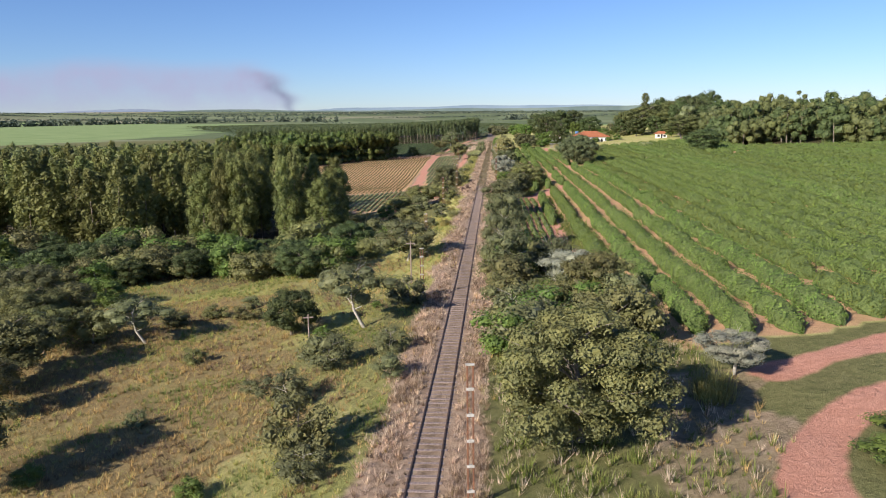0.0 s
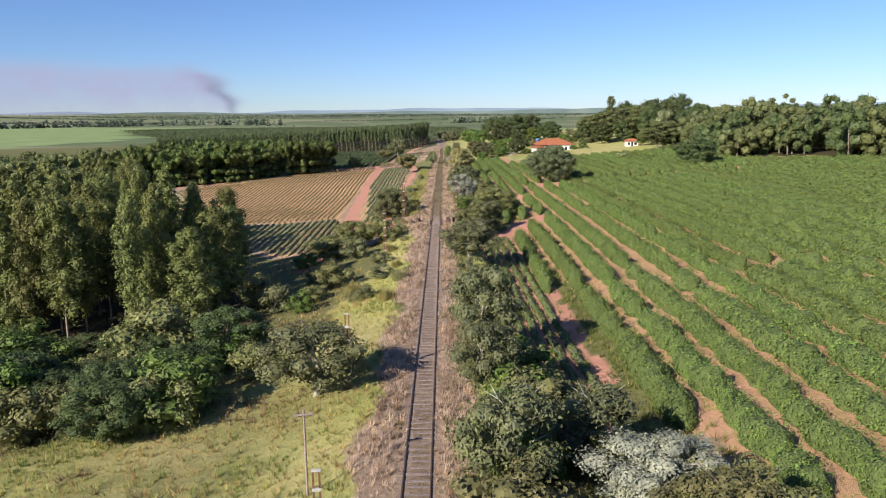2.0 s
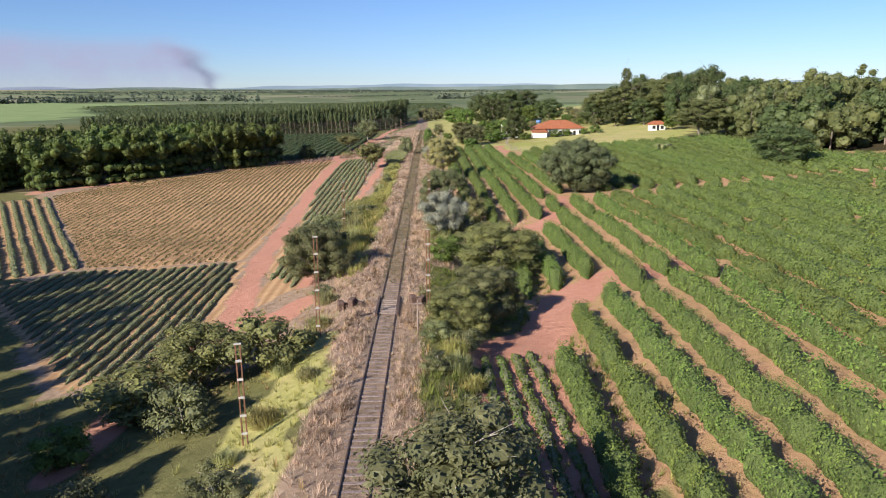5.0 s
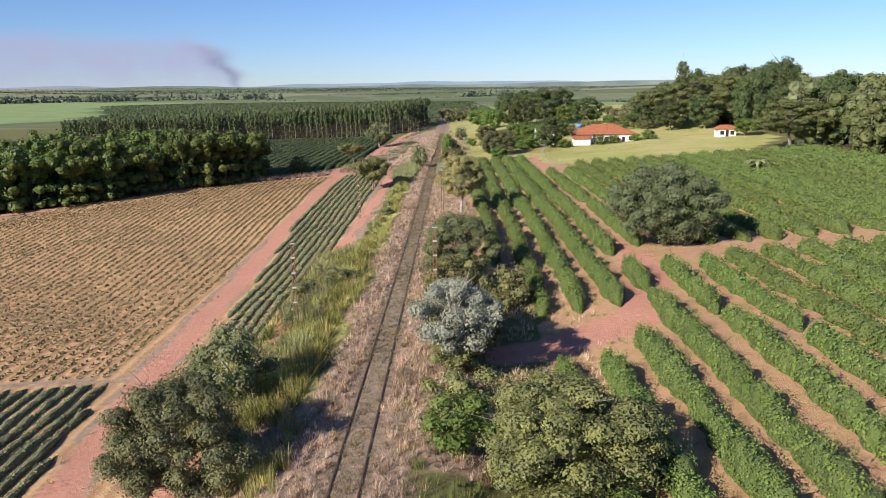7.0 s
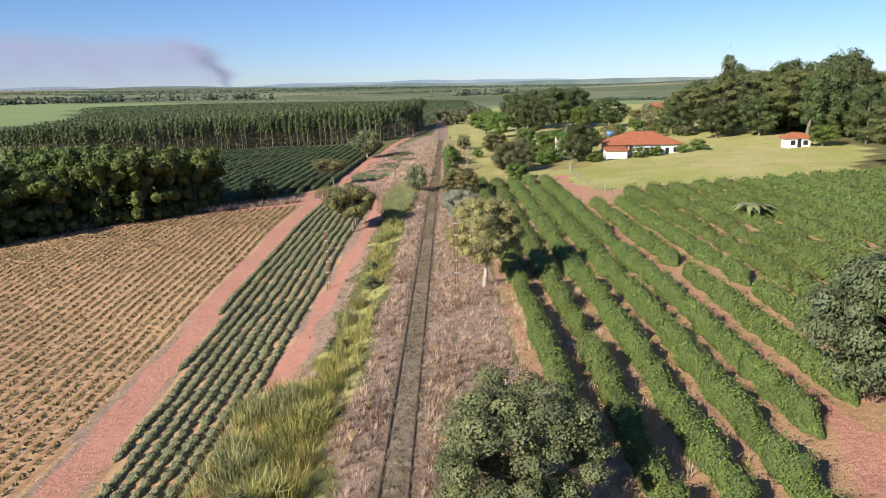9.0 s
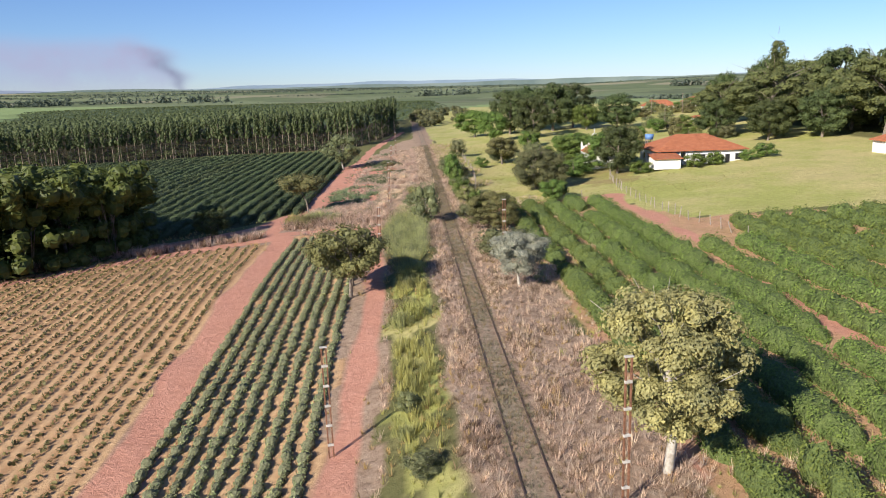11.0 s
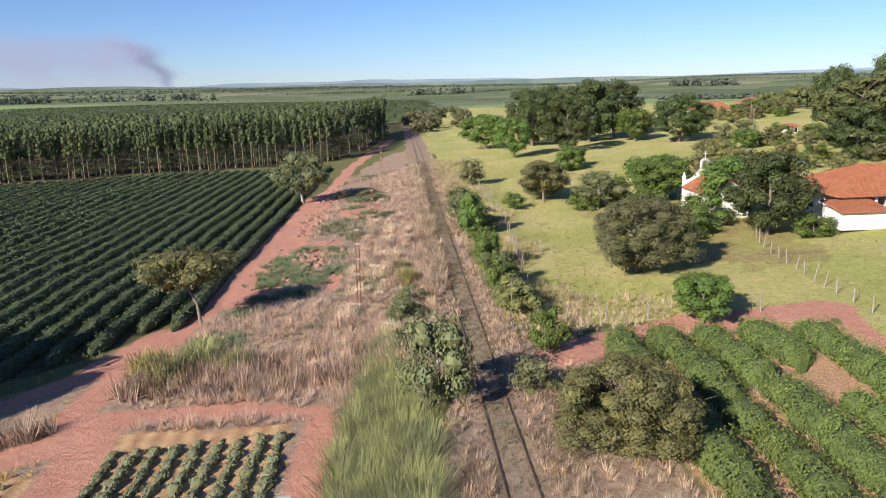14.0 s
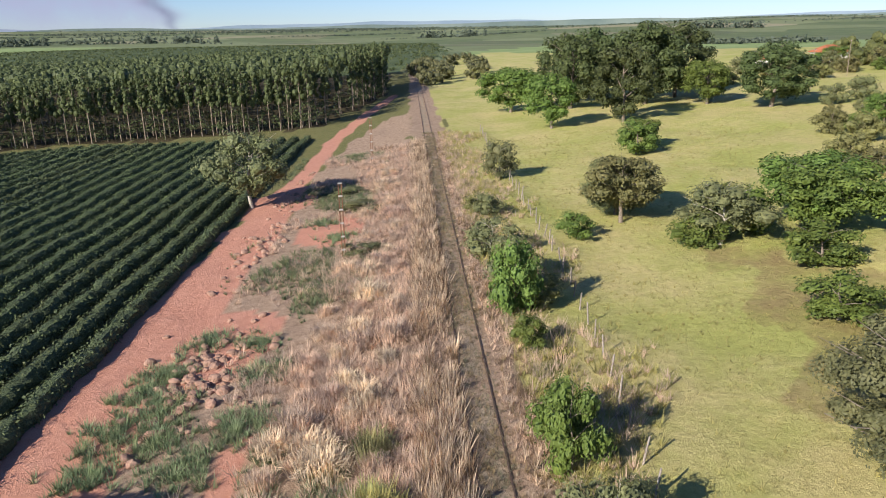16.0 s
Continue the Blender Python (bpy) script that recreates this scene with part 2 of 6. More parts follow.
def lobes(rng, centres, radii, per, size, up=0.35, squash=0.8, long=1.7, heart=0.62):
    """Leaf clumps that stand apart: each has a dense heart and a skin of leaves that face outwards."""
    n = len(centres) * per
    c, r = np.repeat(centres, per, axis=0), np.repeat(radii, per)
    d = rng.normal(size=(n, 3))
    d /= np.linalg.norm(d, axis=1)[:, None]
    d[:, 2] = np.where(rng.random(n) < 0.4, np.abs(d[:, 2]), d[:, 2])
    bump = 1 + 0.13 * np.sin(5 * d[:, 0] + 9 * c[:, 1]) + 0.13 * np.sin(5 * d[:, 2] + 4 * d[:, 1] + 7 * c[:, 0])
    p = c + d * (r * bump * rng.uniform(0.74, 1.1, n))[:, None] * np.array([1, 1, squash])
    nor = 1.25 * d + rng.normal(scale=0.45, size=(n, 3)) + np.array([0, 0, up])
    nor /= np.linalg.norm(nor, axis=1)[:, None]
    a = np.cross(nor, rng.normal(size=(n, 3)))
    a /= np.linalg.norm(a, axis=1)[:, None]
    b = np.cross(nor, a)
    g = (size * rng.uniform(0.6, 1.35, n))[:, None]
    v = np.stack([p - a * g * long / 2, p - b * g / 2 + nor * g * 0.12, p + a * g * long / 2, p + b * g / 2 + nor * g * 0.12], 1).reshape(-1, 3)
    m = len(centres)
    jag = rng.uniform(0.8, 1.1, (m, len(BALL[0]), 1))
    hv = (np.asarray(centres)[:, None, :] + BALL[0][None] * jag * (np.asarray(radii) * heart)[:, None, None] * np.array([1, 1, squash])).reshape(-1, 3)
    hf = (BALL[1][None] + (np.arange(m) * len(BALL[0]))[:, None, None]).reshape(-1, 4)
    return np.vstack([v, hv]), np.vstack([np.arange(4 * n).reshape(-1, 4), hf + 4 * n])


def spread_out(rng, count, place, tries=10):
    """Points from place(), each the farthest of some tries from those before it."""
    pts = [place()]
    while len(pts) < count:
        c = np.array([place() for _ in range(tries)])
        far = np.min(np.linalg.norm(c[:, None] - np.array(pts)[None], axis=2), axis=1)
        pts.append(c[int(np.argmax(far))])
    return np.array(pts)


# ---- the lie of the land ----
def ease(a, b, v):
    t = np.clip((v - a) / (b - a), 0, 1)
    return t * t * (3 - 2 * t)


def rail_x(y):
    return -3.4 + 0.0065 * y


def rail_z(y):
    return 1.4 + 0.9 * ease(30, 170, y) + 0.6 * ease(280, 480, y)


def ripple(x, y, scale, seed=0.0):
    """A smooth irregular wave between about -1 and 1."""
    u, v = x / scale, y / scale
    return (np.sin(u * 1.3 + 1.7 * np.sin(v * 0.9 + seed) + seed) + np.sin(v * 1.1 + 1.5 * np.sin(u * 0.8 + 2 * seed)) + 0.6 * np.sin(u * 2.3 - v * 1.9 + seed)) / 2.6


def land(x, y):
    x, y = np.asarray(x, float), np.asarray(y, float)
    d = x - rail_x(y)
    far = 1 - ease(560, 900, y)
    z = rail_z(y)
    a = 3.0 + 2.6 * ease(60, 130, y) - 3.2 * ease(215, 300, y)
    z = z - np.where(d < -3, a * (1 - np.exp(np.minimum(d + 3, 0) / 15.0)), 0) * far
    z = z - 0.012 * np.maximum(0, np.minimum(-d, 200) - 40) * (1 - ease(200, 320, y)) * far
    z = z - 1.3 * ease(4, 8, d) * (1 - ease(10, 24, d)) * ease(40, 90, y) * (1 - ease(180, 230, y))
    z = z + 0.07 * np.maximum(0, np.minimum(d, 115) - 12) * far
    off = ease(3, 9, np.abs(d))
    z = z + off * (0.16 * ripple(x, y, 5) + 0.06 * ripple(x, y, 1.7, 2))
    dist = np.hypot(x, y - 150)
    z = z + ease(700, 1500, dist) * (6 * ripple(x, y, 420, 3) - 4) + ease(1800, 3600, dist) * (40 + 16 * ripple(x, y, 700, 5))
    return z


def ground_z(x, y):
    return float(land(x, y))


def inside(x, y, poly, wob=0.5):
    """Which points lie in a polygon whose edge wavers."""
    x = x + wob * ripple(x, y, 2.3, 1)
    y = y + wob * ripple(x, y, 2.1, 4)
    hit = np.zeros(x.shape, bool)
    for (ax, ay), (bx, by) in zip(poly, poly[1:] + poly[:1]):
        if ay != by:
            hit ^= ((ay > y) != (by > y)) & (x < (bx - ax) * (y - ay) / (by - ay) + ax)
    return hit


def near_line(x, y, line, width, wob=0.4):
    """How far points lie within half the width of a line, 0 to 1."""
    best = np.full(np.shape(x), 1e9)
    for (ax, ay), (bx, by) in zip(line, line[1:]):
        ex, ey = bx - ax, by - ay
        t = np.clip(((x - ax) * ex + (y - ay) * ey) / (ex * ex + ey * ey), 0, 1)
        best = np.minimum(best, np.hypot(x - ax - t * ex, y - ay - t * ey))
    return 1 - ease(width / 2 - 0.5, width / 2 + 0.5, best + wob * ripple(x, y, 2.6, 3))


# outlines of fields, woods and tracks
PLOUGH = [(-24.2, 309), (-24.6, 270), (-24.3, 232), (-22.6, 193.5), (-44, 195.5), (-80, 260), (-66, 283), (-44, 306)]
LOWCROP = [(-22.3, 192), (-35, 194), (-44, 194), (-52, 186), (-40, 170), (-26, 151), (-19.5, 152), (-18, 162), (-19, 172)]
SIDECROP = [(-45.5, 195.5), (-81.5, 259), (-100, 250), (-62, 186)]
STRIP = [(-22, 313), (-12.3, 312), (-11.9, 246), (-12.3, 224), (-12.4, 172.5), (-15.4, 168), (-18.8, 192), (-20.6, 232), (-22.4, 270)]
DARKCOFFEE = [(-25, 331), (-27.5, 328), (-44, 311), (-60, 304), (-150, 300), (-150, 424), (-104, 432), (-62, 450), (-20.8, 452), (-22.4, 385)]
PLANT = [(-22, 464), (-9.5, 532), (-9.5, 640), (-215, 640), (-150, 428), (-107, 437), (-62, 455)]
GUMS = [(-20.5, 90), (-20, 112), (-25, 134), (-43, 146), (-50, 166), (-90, 180), (-150, 185), (-150, 84), (-62, 84), (-40, 90)]
BAMBOO = [(-88, 265), (-67, 277), (-58, 288), (-43, 310), (-46, 322), (-66, 310), (-110, 300), (-110, 262)]
PASTURE = [(22.5, 322.5), (25.5, 302), (64, 294), (83, 322), (90, 420), (110, 470), (20, 480), (3.2, 470), (3.6, 324), (20, 322.5)]
RIGHTWOOD = [(77, 300), (77, 245), (90, 236), (104, 202), (120, 150), (260, 120), (260, 330), (120, 330)]
FARWOOD = [(-230, 640), (-270, 760), (-400, 1000), (-620, 1480), (-500, 1900), (-150, 2100), (60, 1900), (30, 900), (-9, 640)]
ROAD_LEFT = [(-20, 138), (-18.5, 150), (-17, 160), (-17.4, 169), (-20.2, 192), (-22.2, 232), (-23.4, 270), (-23.2, 312), (-25.6, 316), (-24.2, 327), (-22.6, 342), (-21.9, 360), (-20.9, 375), (-19.2, 395), (-17.6, 415), (-16.5, 445), (-12.5, 485), (-7.5, 520)]
ROAD_WEST = [(-24, 313), (-40, 304.5), (-56, 291), (-66, 281), (-86, 264)]
ROAD_TURN = [(-23.4, 314.8), (-16, 314.6), (-11, 313)]
ROAD_STRIP = [(-11.4, 172), (-11.4, 222), (-11, 246), (-10.1, 275), (-11.0, 312)]
ROAD_SPUR = [(-17, 165), (-12.5, 160), (-10.8, 165)]
ROAD_SOUTH = [(13.2, 24), (13.9, 30.4), (15.3, 33.6), (17.8, 37), (22, 40), (34, 45)]
ROAD_SOUTH_ARM = [(17.6, 45), (21, 46.6), (25.2, 48.4), (31, 51), (60, 55.5)]
ROAD_ROWS = [(23.2, 322), (23.6, 305), (23.3, 290), (21.8, 270), (20.9, 250), (20.7, 230), (20.8, 214), (20.3, 204)]
GAP_ONE = [(4, 149), (9.7, 152.5), (13.2, 162), (16.5, 164), (24, 166)]
GAP_TWO = [(6, 190), (12, 192), (17, 194), (20, 203), (21, 212)]
GAP_END = [(3.5, 317), (8, 320), (14, 322), (23, 321.5)]


def axis(lo, hi, step, out_lo, out_hi):
    core = list(np.arange(lo, hi, step))
    s, v, left = step, lo, []
    while v > out_lo:
        s *= 1.09
        v -= s
        left.append(v)
    s, v, right = step, core[-1], []
    while v < out_hi:
        s *= 1.09
        v += s
        right.append(v)
    return np.array(left[::-1] + core + right)


gx, gy = axis(-60, 38, 0.8, -4300, 4300), axis(0, 415, 0.95, -1500, 4600)
GX, GY = np.meshgrid(gx, gy)
GZ = land(GX, GY)
nx, ny = len(gx), len(gy)
ids = np.arange(nx * ny).reshape(ny, nx)


def zones(x, y):
    d = x - rail_x(y)
    z = {}
    road = np.maximum(near_line(x, y, ROAD_LEFT, 2.8), near_line(x, y, [(-25.4, 331), (-27.5, 322), (-38, 312)], 2.6) * 0.72)
    for line, w in ((ROAD_WEST, 2.6), (ROAD_STRIP, 1.6), (ROAD_SPUR, 3.6), (ROAD_SOUTH, 2.7), (ROAD_SOUTH_ARM, 2.7), (ROAD_ROWS, 1.3), (GAP_ONE, 4.5), (GAP_TWO, 3.6), (GAP_END, 3.4), (ROAD_TURN, 2.3)):
        road = np.maximum(road, near_line(x, y, line, w))
    young = inside(x, y, [(3.8, 150), (9.8, 151), (11, 140), (10.6, 90), (8, 76), (4.2, 84)])
    coffee = inside(x, y, [(13, 50), (30, 54), (100, 60), (104, 200), (92, 234), (76, 245), (76, 290), (27, 301), (22, 322), (6, 321), (4.8, 215), (9.5, 200), (9.5, 150), (12.5, 110)])
    bank = inside(x, y, [(-22, 338), (-12, 336), (-11, 350), (-9, 372), (-7.5, 400), (-12, 410), (-22, 400)], 1.5) & ((ripple(x, y, 6, 1) > 0.1) | (x < -17.5 + 0.02 * (y - 340)))
    z["dirt"] = np.clip(np.maximum.reduce([road, young * 0.75, coffee * 0.56, bank * 0.8]), 0, 1)
    z["soil"] = np.maximum.reduce([inside(x, y, p, 0.3) * 1.0 for p in (PLOUGH, LOWCROP, SIDECROP, STRIP)]) * (1 - road)
    z["dry"] = np.clip((1 - ease(2.3, 3.7, np.abs(d + 0.1) + 0.9 * ripple(x, y, 3, 2))) + inside(x, y, [(0, 172), (5.0, 172), (5.5, 322), (0, 322)], 1.2) * 0.75 + inside(x, y, [(8, 26), (12.6, 27), (16.6, 40), (17, 44), (12, 46), (8, 40)], 1.5) * 0.55 + inside(x, y, [(-9.4, 153), (-4.6, 152), (-4.6, 180), (-8.8, 180)], 1.0) * 0.7 + inside(x, y, [(-24, 315), (-3, 313), (-3.5, 470), (-7, 470), (-16, 425), (-19, 352), (-24, 332)], 1.5) * 0.9 + inside(x, y, [(-27, 150), (-8.6, 150), (-8.6, 316), (-27, 322), (-60, 300), (-92, 268), (-82, 258), (-50, 190), (-34, 160)], 0.6) * 0.8, 0, 1) * (y < 620)
    lush = inside(x, y, [(-4.5, 20), (-5.8, 190), (-5.6, 320), (-7.4, 315), (-7.7, 230), (-10.5, 222), (-10.5, 180), (-10, 130), (-13, 100), (-18, 86), (-60, 84), (-60, 10)], 1.5)
    z["lush"] = np.clip(coffee * 0.62 + inside(x, y, [(0.5, 8), (45, 8), (45, 58), (12, 52), (4, 48)], 1.5) * 0.25 + inside(x, y, [(2, 465), (22, 474), (110, 466), (190, 640), (60, 900), (0, 640)], 2.0) * 0.7 + lush * (0.55 + 0.45 * ripple(x, y, 9, 6) + 0.35 * ease(84, 100, y) * (x > -16)) + inside(x, y, PASTURE, 1.0) * 0.95 + (inside(x, y, [(3, 320), (3, 640), (-4, 640), (1, 420), (1, 330)], 1.0) * 0.8), 0, 1)
    z["brown"] = np.clip(inside(x, y, [(-12, 40), (-15, 54), (-20, 74), (-34, 76), (-44, 66), (-40, 46), (-30, 30), (-14, 28)], 3.0) * 0.66 + inside(x, y, [(14, 342), (30, 330), (36, 345), (18, 372)], 3.0) * 0.5, 0, 1)
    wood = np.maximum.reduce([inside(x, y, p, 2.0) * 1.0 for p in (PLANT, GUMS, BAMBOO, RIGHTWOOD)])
    # Dark floor of woods and track; DARKCOFFEE adds painted shade between its rows.
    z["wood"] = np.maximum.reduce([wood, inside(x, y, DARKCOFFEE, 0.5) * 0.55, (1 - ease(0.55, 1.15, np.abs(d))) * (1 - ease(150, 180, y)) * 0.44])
    z["moss"] = (1 - ease(0.4, 1.1, np.abs(d) + 0.3 * ripple(x, y, 1.6, 7))) * ease(150, 185, y) * (y < 640) * 0.5
    z["meadow"] = np.maximum(inside(x, y, [(-1500, 2300), (-430, 1900), (-300, 760), (-330, 520), (-900, 480), (-1700, 1200)], 20) * 1.0, inside(x, y, [(60, 560), (40, 900), (260, 1300), (520, 1200), (330, 620)], 15) * 1.0)
    z["thicket"] = inside(x, y, FARWOOD, 10.0) * 1.0
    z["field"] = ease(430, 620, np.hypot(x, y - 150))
    return z


def ground_material():
    n = Nodes("ground_cover", 0.95, 0.0, 0.1)
    fine, mid, big = n.noise(1.6, 8, 0.78), n.noise(0.28, 5, 0.65), n.noise(0.045, 4)

    def weight(name, edge=0.35):
        a = n.add("ShaderNodeAttribute")
        a.attribute_name = name
        w = n.math("ADD", a.outputs["Fac"], n.math("MULTIPLY", n.math("SUBTRACT", mid, 0.5), edge))
        s = n.add("ShaderNodeMapRange", **{"From Min": 0.3, "From Max": 0.7})
        n.link(w, s.inputs["Value"])
        return s.outputs["Result"]

    c = n.mix(mid, n.ramp(fine, [(0.3, (0.12, 0.11, 0.045)), (0.7, (0.26, 0.22, 0.1))]), n.ramp(fine, [(0.3, (0.09, 0.105, 0.035)), (0.7, (0.19, 0.19, 0.07))]))
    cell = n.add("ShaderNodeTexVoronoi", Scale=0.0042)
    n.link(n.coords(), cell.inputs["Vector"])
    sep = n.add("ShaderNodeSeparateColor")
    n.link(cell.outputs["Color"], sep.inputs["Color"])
    # Far field colours are paler and duller, to carry distance haze.
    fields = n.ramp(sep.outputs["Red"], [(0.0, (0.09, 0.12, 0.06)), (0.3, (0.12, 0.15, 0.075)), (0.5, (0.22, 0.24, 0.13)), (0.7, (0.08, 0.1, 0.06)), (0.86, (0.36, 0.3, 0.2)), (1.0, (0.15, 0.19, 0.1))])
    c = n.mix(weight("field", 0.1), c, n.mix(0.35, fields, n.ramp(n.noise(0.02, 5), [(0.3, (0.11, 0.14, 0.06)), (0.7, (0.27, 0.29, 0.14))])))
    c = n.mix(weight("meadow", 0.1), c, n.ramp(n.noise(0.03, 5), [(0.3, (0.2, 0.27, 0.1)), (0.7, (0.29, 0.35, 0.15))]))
    c = n.mix(weight("thicket", 0.1), c, n.ramp(n.noise(0.06, 6, 0.7), [(0.3, (0.05, 0.068, 0.032)), (0.7, (0.12, 0.15, 0.065))]))
    patch = n.ramp(n.noise(0.07, 7, 0.72), [(0.4, (0, 0, 0)), (0.6, (1, 1, 1))])
    c = n.mix(weight("lush"), c, n.mix(patch, n.ramp(fine, [(0.25, (0.25, 0.262, 0.07)), (0.75, (0.49, 0.475, 0.15))]), n.ramp(fine, [(0.25, (0.37, 0.31, 0.125)), (0.75, (0.62, 0.53, 0.24))])))
    c = n.mix(weight("brown", 0.8), c, n.ramp(fine, [(0.25, (0.17, 0.115, 0.05)), (0.75, (0.34, 0.25, 0.12))]))
    c = n.mix(weight("dry", 0.5), c, n.ramp(fine, [(0.25, (0.15, 0.098, 0.064)), (0.5, (0.36, 0.25, 0.172)), (0.8, (0.58, 0.44, 0.32))]))
    furrow = n.add("ShaderNodeTexWave", Scale=0.273, Distortion=0.5, Detail=2.0)
    n.link(n.coords(), furrow.inputs["Vector"])
    soil = n.mix(furrow.outputs["Fac"], n.ramp(fine, [(0.25, (0.32, 0.172, 0.086)), (0.75, (0.52, 0.315, 0.165))]), n.ramp(fine, [(0.25, (0.47, 0.285, 0.145)), (0.75, (0.67, 0.44, 0.245))]))
    c = n.mix(weight("moss", 0.9), c, n.ramp(fine, [(0.25, (0.19, 0.145, 0.1)), (0.5, (0.3, 0.25, 0.17)), (0.75, (0.46, 0.38, 0.28))]))
    c = n.mix(weight("soil", 0.1), c, soil)
    # Dark woodland floor, also painted in as shade between the dark coffee rows.
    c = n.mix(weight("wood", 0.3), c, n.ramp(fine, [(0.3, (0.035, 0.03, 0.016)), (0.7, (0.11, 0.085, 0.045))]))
    c = n.mix(weight("dirt", 0.3), c, n.mix(mid, n.ramp(fine, [(0.25, (0.44, 0.185, 0.12)), (0.75, (0.57, 0.275, 0.19))]), n.ramp(fine, [(0.25, (0.48, 0.225, 0.15)), (0.75, (0.63, 0.345, 0.25))])))
    n.bump(n.math("ADD", fine, mid), 0.9, 0.2)
    return n.colour(c)


faces = np.stack([ids[:-1, :-1], ids[:-1, 1:], ids[1:, 1:], ids[1:, :-1]], -1).reshape(-1, 4)
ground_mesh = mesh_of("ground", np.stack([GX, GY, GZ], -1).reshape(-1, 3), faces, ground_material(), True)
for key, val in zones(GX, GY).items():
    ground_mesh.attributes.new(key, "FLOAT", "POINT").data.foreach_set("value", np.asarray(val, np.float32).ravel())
ground = tagged(new("ground", ground_mesh), "dry rolling farmland with grass, ploughed soil and red dirt tracks", "ground", kind="structure")


# ---- trees: one master of each form, then copies ----
def limbs(rng, height, first, count, spread, radius, lean=0.0, sides=6):
    """A tapered trunk with limbs; gives vertices, faces and the limbs' tips."""
    verts, faces, tips = [], [], []
    wob = [Vector((lean * k + rng.normal() * 0.03 * height, rng.normal() * 0.03 * height, 0)) for k in (0, 0.4, 0.8, 1.2)]
    spine = [wob[k] * (k > 0) + Vector((0, 0, height * h)) for k, h in enumerate((-0.03, 0.3, 0.6, 0.85))]
    tube(verts, faces, spine, [radius * 1.3, radius * 0.85, radius * 0.6, radius * 0.25], sides)
    tips.append(spine[-1])
    for k in range(count):
        f = first + (0.8 - first) * k / max(1, count - 1)
        a = 2.4 * k + rng.uniform(-0.4, 0.4)
        seg = min(2, int(f / 0.3))
        lo, hi = spine[seg], spine[seg + 1]
        base = lo.lerp(hi, min(1, max(0, (f - seg * 0.3) / 0.3)))
        out = spread * (1.15 - 0.55 * f) * rng.uniform(0.75, 1.1)
        tip = base + Vector((math.cos(a) * out, math.sin(a) * out, height * rng.uniform(0.12, 0.28)))
        mid = base.lerp(tip, 0.5) + Vector((0, 0, height * 0.03))
        r = radius * (0.5 - 0.25 * f)
        tube(verts, faces, [base, mid, tip], [r, r * 0.65, r * 0.2], 5)
        tips.append(tip)
        twig = tip + Vector((rng.normal() * out * 0.3, rng.normal() * out * 0.3, height * 0.08))
        tube(verts, faces, [mid, twig], [r * 0.5, r * 0.12], 4)
        tips.append(twig)
    return verts, faces, tips


def tree_master(name, seed, label, leaf, bark, height, width, first=0.3, count=9, clumps=46, per=52, size=0.3, flat=0.62, base=0.3, category="tree", lean=0.0, squash=0.75, group=""):
    """A broad tree: trunk with limbs, and a crown of leaf clumps with gaps."""
    rng = np.random.default_rng(seed)
    root = thing(name, label, category, group)
    v, f, tips = limbs(rng, height, first, count, width * 0.42, height * 0.026, lean)
    part("trunk", mesh_of("trunk", v, f, bark, True), root)
    top = height * (1 + base) / 2
    number = max(9, int(clumps * 0.42))

    def place():
        d = rng.normal(size=3)
        d[2] += 0.25
        d /= np.linalg.norm(d)
        r = rng.uniform(0.6, 1.0) ** 0.5
        lump = 1 + 0.2 * math.sin(3 * math.atan2(d[1], d[0]) + seed) + 0.12 * math.sin(5 * d[2] + seed)
        p = np.array([d[0] * width / 2 * r * lump * 0.84, d[1] * width / 2 * r * lump * 0.84, top + d[2] * height * (1 - base) / 2 * r * 0.84])
        return p + np.array([lean * p[2] / height, 0, 0])

    pts = spread_out(rng, number, place)
    rad = 0.8 * width / math.sqrt(number) * rng.uniform(0.7, 1.25, number)
    lv, lf = lobes(rng, pts, rad, int(per / 0.42), size, squash=squash)
    part("crown", mesh_of("crown", lv, lf, leaf), root)
    root["h"], root["w"], root["used"] = height, width, 0
    return root


def stand(master, x, y, h, w, turn=None, sink=0.0, label=""):
    """Puts the master, or a copy of it, on the ground with this height and width."""
    m0 = np.random.default_rng(int(abs(x * 131 + y * 17)) + 3)
    turn = m0.uniform(0, 360) if turn is None else turn
    m = pose(x, y, ground_z(x, y) - sink, 0, 0, turn) @ Matrix.Diagonal((w / master["w"], w / master["w"], h / master["h"], 1))
    if not master["used"]:
        master["used"] = 1
        master.matrix_basis = m
        made = master
    else:
        s = master.scale
        made = copy_thing(master, m @ Matrix.Diagonal((1 / s[0], 1 / s[1], 1 / s[2], 1)))
        for k in ("h", "w", "used"):
            if k in made:
                del made[k]
    if label:
        made["label"] = label
    return made


OLIVE = [tree_master("tree", 11 + k, "olive-green broadleaf tree with a loose rounded crown", LEAF_OLIVE, BARK, 6.5, 7.0, lean=0.2 * k, clumps=76, per=105, size=0.15) for k in range(3)]
OLIVE_LOW = [tree_master("tree", 16 + k, "broad olive-green tree whose crown reaches the grass", LEAF_OLIVE if k else LEAF_GREY, BARK, 6.5, 7.5, first=0.15, count=11, clumps=130, per=300, size=0.088, base=0.02) for k in range(2)]
GREY = [tree_master("tree", 21 + k, "grey-green sparse tree beside the railway", LEAF_GREY, BARK_PALE, 6.0, 6.5, count=11, clumps=56, per=105, size=0.14, base=0.2) for k in range(2)]
PALE = [tree_master("silver_tree", 31 + k, "pale silver-leaved tree with a branching white trunk", LEAF_PALE, BARK_PALE, 5.0, 5.0, count=10, clumps=70, per=240, size=0.082, base=0.22, squash=0.65) for k in range(2)]
